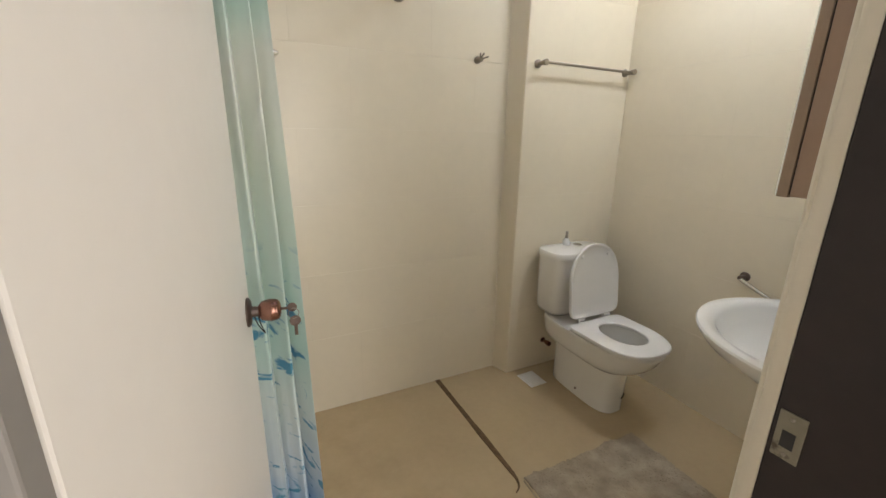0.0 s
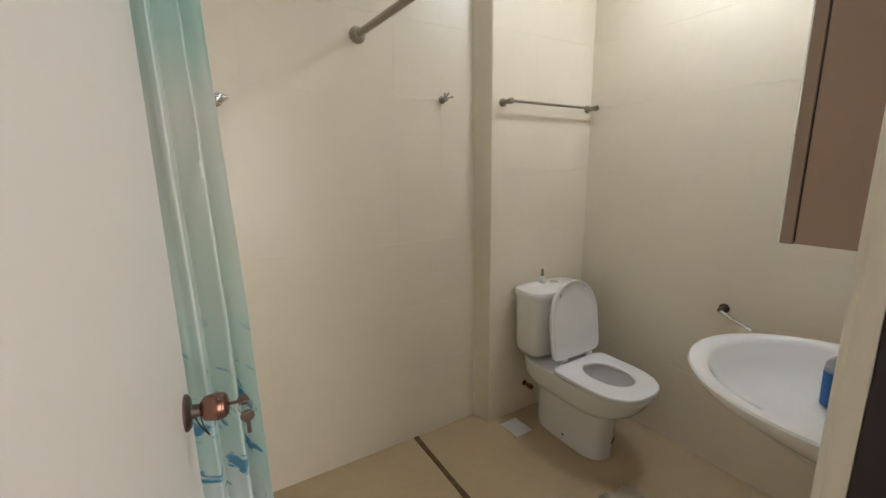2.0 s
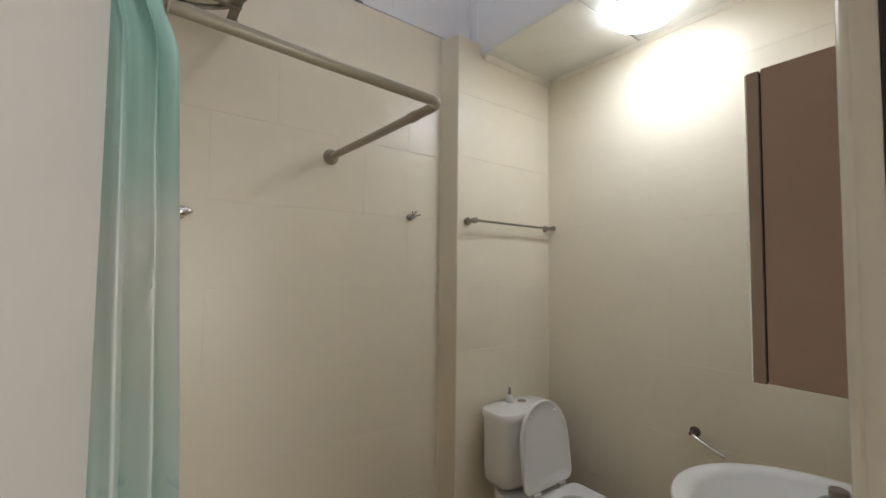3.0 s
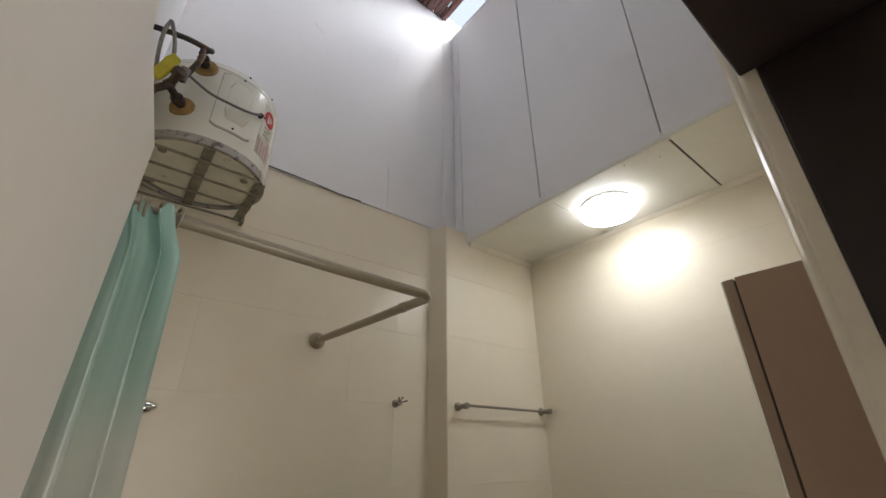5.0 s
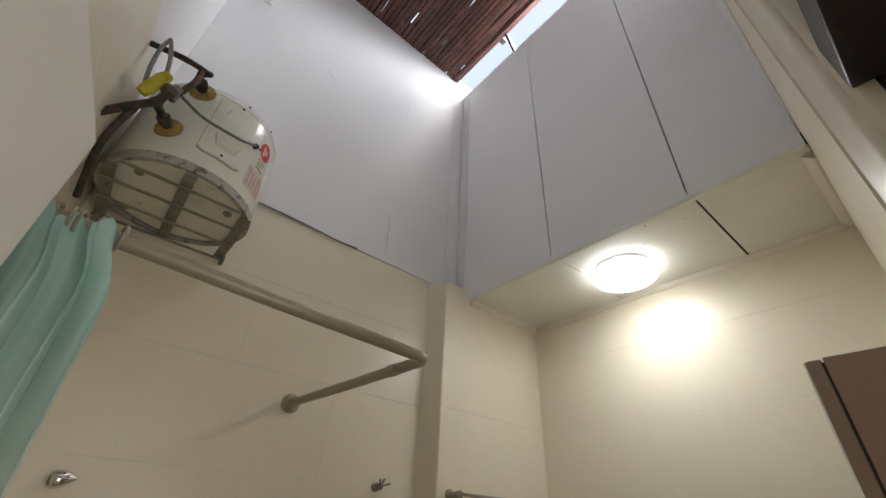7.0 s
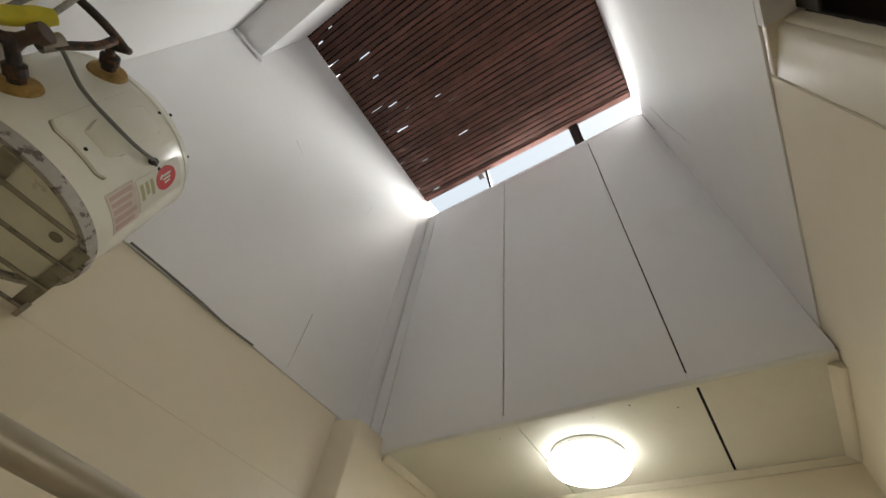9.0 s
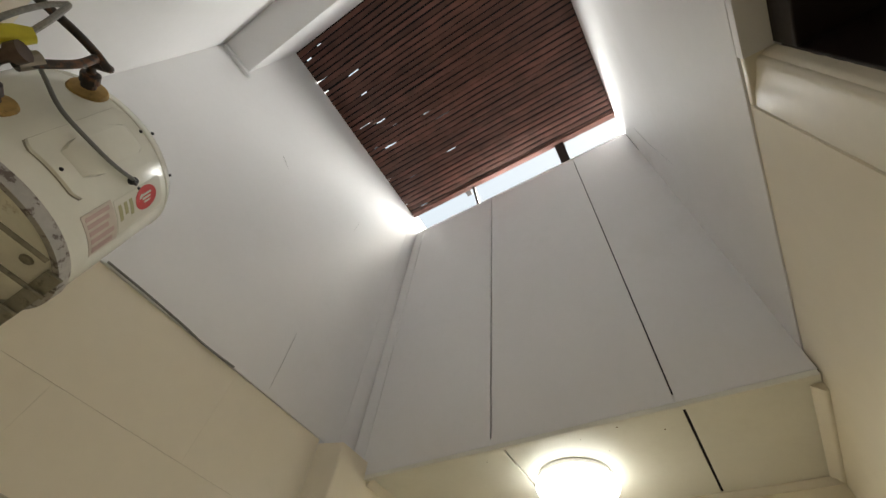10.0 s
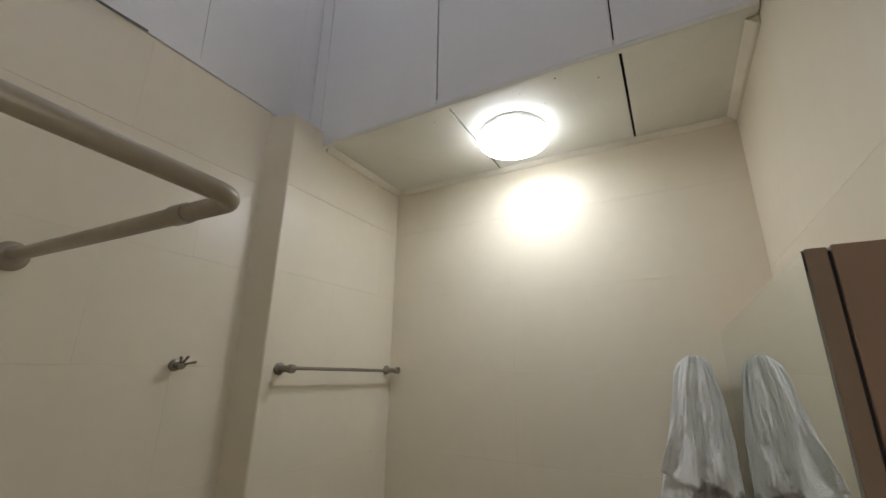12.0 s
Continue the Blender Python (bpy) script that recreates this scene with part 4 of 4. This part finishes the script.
part("cover_seam", curved_plate(tank_angle(0.620), tank_angle(0.7432), 2.410, 2.642, HR, 0.0012), BRACKET, wh, "dark seam round the access cover")
part("access_cover", curved_plate(tank_angle(0.622), tank_angle(0.742), 2.412, 2.640, HR, 0.0055), ENAMEL, wh, "pressed enamel access cover", smooth=True)
part("cover_rise", curved_plate(tank_angle(0.650), tank_angle(0.722), 2.450, 2.612, HR + 0.0057, 0.007, ease=0.012), ENAMEL, wh, smooth=True)
for xx, zz in ((0.684, 2.637), (0.686, 2.427), (0.788, 2.664), (0.697, 2.662), (0.768, 2.556), (0.777, 2.560)):
    part("screw", lathe([(0, 0), (0.0042, 0), (0.003, 0.002), (0, 0.0025)], 8, on_tank(xx, zz, 0.0058 if xx < 0.75 else 0.0008)), BLACK, wh)
for xx, zz in ((0.568, 2.630), (0.542, 2.455)):
    part("gasket", lathe([(0, 0), (0.037, 0), (0.034, 0.007), (0.020, 0.011), (0, 0.011)], 22, on_tank(xx, zz, -0.003)), RUBBERY, wh, "crumbling orange sealant ring", smooth=True)
    part("nipple", lathe([(0, 0.008), (0.014, 0.008), (0.014, 0.020), (0.018, 0.021), (0.018, 0.040), (0.012, 0.043), (0, 0.043)], 12, on_tank(xx, zz)), PIPE, wh)
part("label", curved_plate(tank_angle(0.774), tank_angle(0.828), 2.485, 2.628, HR + 0.0002, 0.0007, ease=0.0004), PAPER, wh, "pale maker's label, worn")
part("lower_label", curved_plate(tank_angle(0.768), tank_angle(0.832), 2.405, 2.483, HR + 0.0002, 0.0007, ease=0.0004), PAPER2, wh, "faded lower label")
badge = [((HR + 0.0012) * math.cos(tank_angle(0.799) + 0.030 / HR * math.cos(t)), (HR + 0.0012) * math.sin(tank_angle(0.799) + 0.030 / HR * math.cos(t)), 2.575 - HZ0 + 0.033 * math.sin(t)) for t in np.linspace(0, 2 * math.pi, 28, endpoint=False)]
out = [((HR + 0.0018) * math.cos(tank_angle(0.799) + 0.030 / HR * math.cos(t)), (HR + 0.0018) * math.sin(tank_angle(0.799) + 0.030 / HR * math.cos(t)), 2.575 - HZ0 + 0.033 * math.sin(t)) for t in np.linspace(0, 2 * math.pi, 28, endpoint=False)]
part("badge", rings([badge, out]), RED, wh, "red round badge")
for k in range(3):
    part("badge_mark", curved_plate(tank_angle(0.799) - 0.06 + 0.045 * k, tank_angle(0.799) - 0.035 + 0.045 * k, 2.558 + 0.004 * k, 2.592 - 0.003 * k, HR + 0.0019, 0.0003, 2, 0.0002), PAPER, wh)
for k in range(3):
    part("print", curved_plate(tank_angle(0.785), tank_angle(0.812 - 0.006 * (k % 2)), 2.493 + 0.016 * k, 2.503 + 0.016 * k, HR + 0.0010, 0.0003, 4, 0.0002), INK2, wh)
for k in range(5):
    part("print", curved_plate(tank_angle(0.774 + 0.012 * k) , tank_angle(0.781 + 0.012 * k), 2.412, 2.474 - 0.006 * (k % 3), HR + 0.0010, 0.0003, 2, 0.0002), INK, wh)
pc = [on_tank(0.756, 2.546, 0.012).translation, on_tank(0.72, 2.515, 0.020).translation, on_tank(0.68, 2.497, 0.028).translation, on_tank(0.61, 2.500, 0.034).translation, on_tank(0.56, 2.535, 0.045).translation, on_tank(0.52, 2.58, 0.050).translation, on_tank(0.50, 2.60, 0.046).translation]
part("cable", tube(curve_pts(pc, 8), 0.0042, 8), CABLE, wh, smooth=True)
part("cable_gland", lathe([(0, 0), (0.009, 0), (0.009, 0.010), (0.006, 0.014), (0, 0.014)], 12, on_tank(0.757, 2.546, 0.002)), BLACK, wh)

# pipes run from the fittings to the side wall
pp = thing("heater_pipes", "dark weathered water pipes between the heater and the wall", "pipes", at=(0.54, 1.84, 2.55))
po = (-0.54, -1.84, -2.55)
hc = Vector((HCX, HCY, HZ0))
e1 = hc + on_tank(0.568, 2.630, 0.038).translation
e2 = hc + on_tank(0.542, 2.455, 0.038).translation
part("pipe", rel(tube(curve_pts([e1, e1 + Vector((-0.008, -0.022, 0.0)), e1 + Vector((0.012, -0.040, 0.006)), e1 + Vector((0.012, -0.052, -0.008)), (0.535, 1.832, 2.620), (0.49, 1.831, 2.618), (XW - 0.004, 1.830, 2.603)], 6), 0.0085, 10), po), PIPE, pp, smooth=True)
part("pipe", rel(tube(curve_pts([(0.548, 1.834, 2.612), (0.549, 1.838, 2.57), (0.535, 1.845, 2.52), (0.520, 1.850, 2.475)], 6), 0.0085, 10), po), PIPE, pp, smooth=True)
part("tee", rel(lathe([(0, -0.02), (0.015, -0.02), (0.015, 0.02), (0, 0.02)], 12, pose(0.522, 1.850, 2.50, 15, 10)), po), STEEL, pp, smooth=True)
part("valve_body", rel(lathe([(0, -0.026), (0.018, -0.026), (0.012, -0.010), (0.012, 0.012), (0.019, 0.014), (0.019, 0.034), (0, 0.034)], 12, pose(0.505, 1.855, 2.475, 60, 40)), po), BRONZE, pp, smooth=True)
part("pipe", rel(tube(curve_pts([e2, e2 + Vector((-0.018, -0.022, 0.004)), (0.495, 1.865, 2.45), (0.465, 1.87, 2.42), (XW - 0.004, 1.88, 2.36)], 6), 0.011, 10), po), PIPE, pp, smooth=True)
part("pipe", rel(tube(curve_pts([(0.470, 1.872, 2.43), (0.452, 1.90, 2.36), (0.440, 1.96, 2.30), (0.436, 2.10, 2.24)], 6), 0.009, 10), po), PIPE, pp, smooth=True)
part("hose", rel(tube(curve_pts([(0.452, 1.815, 2.640), (0.458, 1.812, 2.628), (0.478, 1.812, 2.57), (0.492, 1.835, 2.51), (0.505, 1.85, 2.48)], 8), 0.0055, 8), po), BRAID, pp, smooth=True)
part("hose", rel(tube(curve_pts([(0.452, 1.815, 2.640), (0.446, 1.822, 2.60), (0.450, 1.835, 2.53), (0.462, 1.855, 2.46)], 8), 0.0055, 8), po), BRAID, pp, smooth=True)
part("tape", rel(moved(rings([oval(0, 0, a, 0.012, z, 14, 3) for z, a in ((-0.042, 0.013), (-0.02, 0.017), (0.0, 0.016), (0.022, 0.018), (0.045, 0.012))]), pose(0.478, 1.838, 2.488, 20, 24)), po), YELLOW, pp, "yellow tape wrapping", smooth=True)

# bracket under the heater
BZ = HZ0 - 0.0125
br = thing("heater_bracket", "grey painted steel shelf bracket under the water heater", "bracket", at=(HCX, YN, BZ))
bo = (-HCX, -YN, -BZ)
for xx, y0 in ((0.466, 2.03), (0.645, 1.918), (0.826, 2.02)):
    part("flat_bar", rel(box(xx - 0.016, xx + 0.016, y0, 2.326, BZ - 0.006, BZ - 0.0005, 0.001, 1), bo), BRACKET, br)
for yy in (1.985, 2.09, 2.20, 2.318):
    hw = math.sqrt(max(HR ** 2 - (yy - HCY) ** 2, 0.0)) - 0.004
    hw = hw if yy < 2.15 else 0.197
    part("rod", rel(tube([(HCX - hw, yy, BZ - 0.011), (HCX + hw, yy, BZ - 0.011)], 0.0048, 8), bo), BRACKET, br, smooth=True)
part("wall_leg", rel(box(0.458, 0.474, 2.305, 2.328, 2.20, BZ - 0.0065, 0.001, 1), bo), BRACKET, br)
part("wall_leg", rel(box(0.834, 0.846, 2.29, 2.328, BZ - 0.03, BZ - 0.0065, 0.001, 1), bo), BRACKET, br)
for xx, yy in ((0.53, 2.03), (0.775, 2.05), (0.79, 2.25), (0.52, 2.24)):
    part("bolt", rel(lathe([(0, 0), (0.013, 0), (0.012, 0.004), (0, 0.005)], 10, pose(xx, yy, HZ0 - 0.0047, 180)), bo), BRACKET, br)

# grey tube drawn for the dark crack line along the top of the tiling
cb = thing("tiling_top_crack", "thin dark crack line with peeling edge along the top of the tiling", "cable", at=(0.9, YN, ZT))
part("cable", tube(curve_pts([(-0.03, -0.008, 0.008), (0.10, -0.010, 0.006), (0.24, -0.010, 0.002), (0.33, -0.010, -0.004), (0.45, -0.008, 0.002)], 8), 0.0035, 8), CABLE, cb, smooth=True)

# ---- floor things ----
bm = rings([[Vector((x, y, z)) for x, z in ((1.4295 - h, 0.0), (1.4295 - h + 0.002, 0.004), (1.4295 + h - 0.002, 0.004), (1.4295 + h, 0.0))] for y, h in ((1.60, 0.009), (1.72, 0.012), (1.86, 0.015), (1.93, 0.012), (2.15, 0.012), (2.329, 0.014))])
curb = structure("threshold", bm, CRACK, "dirty recessed joint between shower and dry floor")
cpts = curve_pts([(1.4295, 1.60, 0.001), (1.425, 1.565, 0.001), (1.411, 1.537, 0.001), (1.386, 1.520, 0.001)], 6)
structure("threshold_end", tube(cpts, [0.0075 - 0.005 * i / (len(cpts) - 1) for i in range(len(cpts))], 8), CRACK)

dr = thing("floor_drain", "square white plastic floor drain grate", "drain", at=(1.922, 2.115, 0))
dr.rotation_euler = (0, 0, radians(2))
part("frame", box(-0.055, 0.055, -0.065, 0.065, 0.0, 0.003, 0.001, 1), PLASTIC, dr)
for k in range(9):
    part("rib", box(-0.040, 0.040, -0.050 + k * 0.0115, -0.050 + k * 0.0115 + 0.006, 0.0032, 0.0052, 0.0005, 1), PLASTIC, dr)

mt = thing("bath_mat", "worn grey woven bath mat lying on the floor", "bath mat", at=(1.76, 1.315, 0))
bm = bmesh.new()
rows = []
NX, NY = 190, 140
for j in range(NY + 1):
    row = []
    for i in range(NX + 1):
        u, v = i / NX, j / NY
        xx = -0.305 + 0.62 * u + (0.010 * noise.noise(Vector((v * 7, 0, 3))) + 0.008 * noise.noise(Vector((v * 40, 0, 3)))) * (1 if u < 0.5 else -1)
        yy = -0.22 + 0.47 * v + 0.012 * noise.noise(Vector((u * 6, 5, 0))) + 0.008 * noise.noise(Vector((u * 50, 5, 0)))
        zz = 0.006 + 0.0035 * noise.noise(Vector((u * 9, v * 7, 0))) + 0.0034 * noise.noise(Vector((u * 95, v * 72, 4)))
        edge = min(u, 1 - u, v, 1 - v)
        if edge == 0:
            zz = 0.0005
        row.append(bm.verts.new((xx, yy, max(zz, 0.0005))))
    rows.append(row)
for a, b in zip(rows, rows[1:]):
    for i in range(NX):
        bm.faces.new((a[i], a[i + 1], b[i + 1], b[i]))
part("weave", bm, MAT, mt, smooth=True)
part("border", tube([(-0.322, -0.22, 0.003), (-0.324, -0.05, 0.004), (-0.320, 0.10, 0.003), (-0.314, 0.235, 0.004)], 0.003, 8), MAT, mt, smooth=True)
part("border", tube([(-0.306, -0.22, 0.004), (-0.308, -0.05, 0.005), (-0.304, 0.10, 0.004), (-0.300, 0.245, 0.005)], 0.0035, 8), MAT, mt, smooth=True)

# ---- tiles of the walls ----
tile_wall(wall_n, (XW, YN), 1.7946 - XW, 0, 0.0, ZT, lambda r: [(0.356 if r % 2 else 0.586) + 0.60 * k for k in range(3)])
tile_wall(chase, (1.831, YB), XE - 1.831, 0, 0.0, ZT - 0.015, lambda r: [0.27 if r % 2 else 0.57])
tile_wall(wall_e, (XE, YB), YB - YS, -90, 0.0, ZC, lambda r: [0.594 + 0.60 * k for k in range(3)] if r % 2 else [0.594, 1.194])
tile_wall(wall_w, (XW, YS), YN - YS, 90, 0.0, ZT, lambda r: [0.5 + 0.60 * k for k in range(3)])
tile_wall(wall_s, (XE, YS), XE - 1.263, 180, 0.0, ZT, lambda r: [0.34 + 0.60 * k for k in range(3)], tight=True, high=2.2)
prof = [(1.795, YN - 0.001), (1.825, YB + 0.004), (1.8285, YB), (1.8305, YB), (1.8305, YN - 0.001)]
structure("chase_side", rings([[Vector((x, y, z)) for x, y in prof] for z in (0.0, ZT - 0.016)]), TILE)
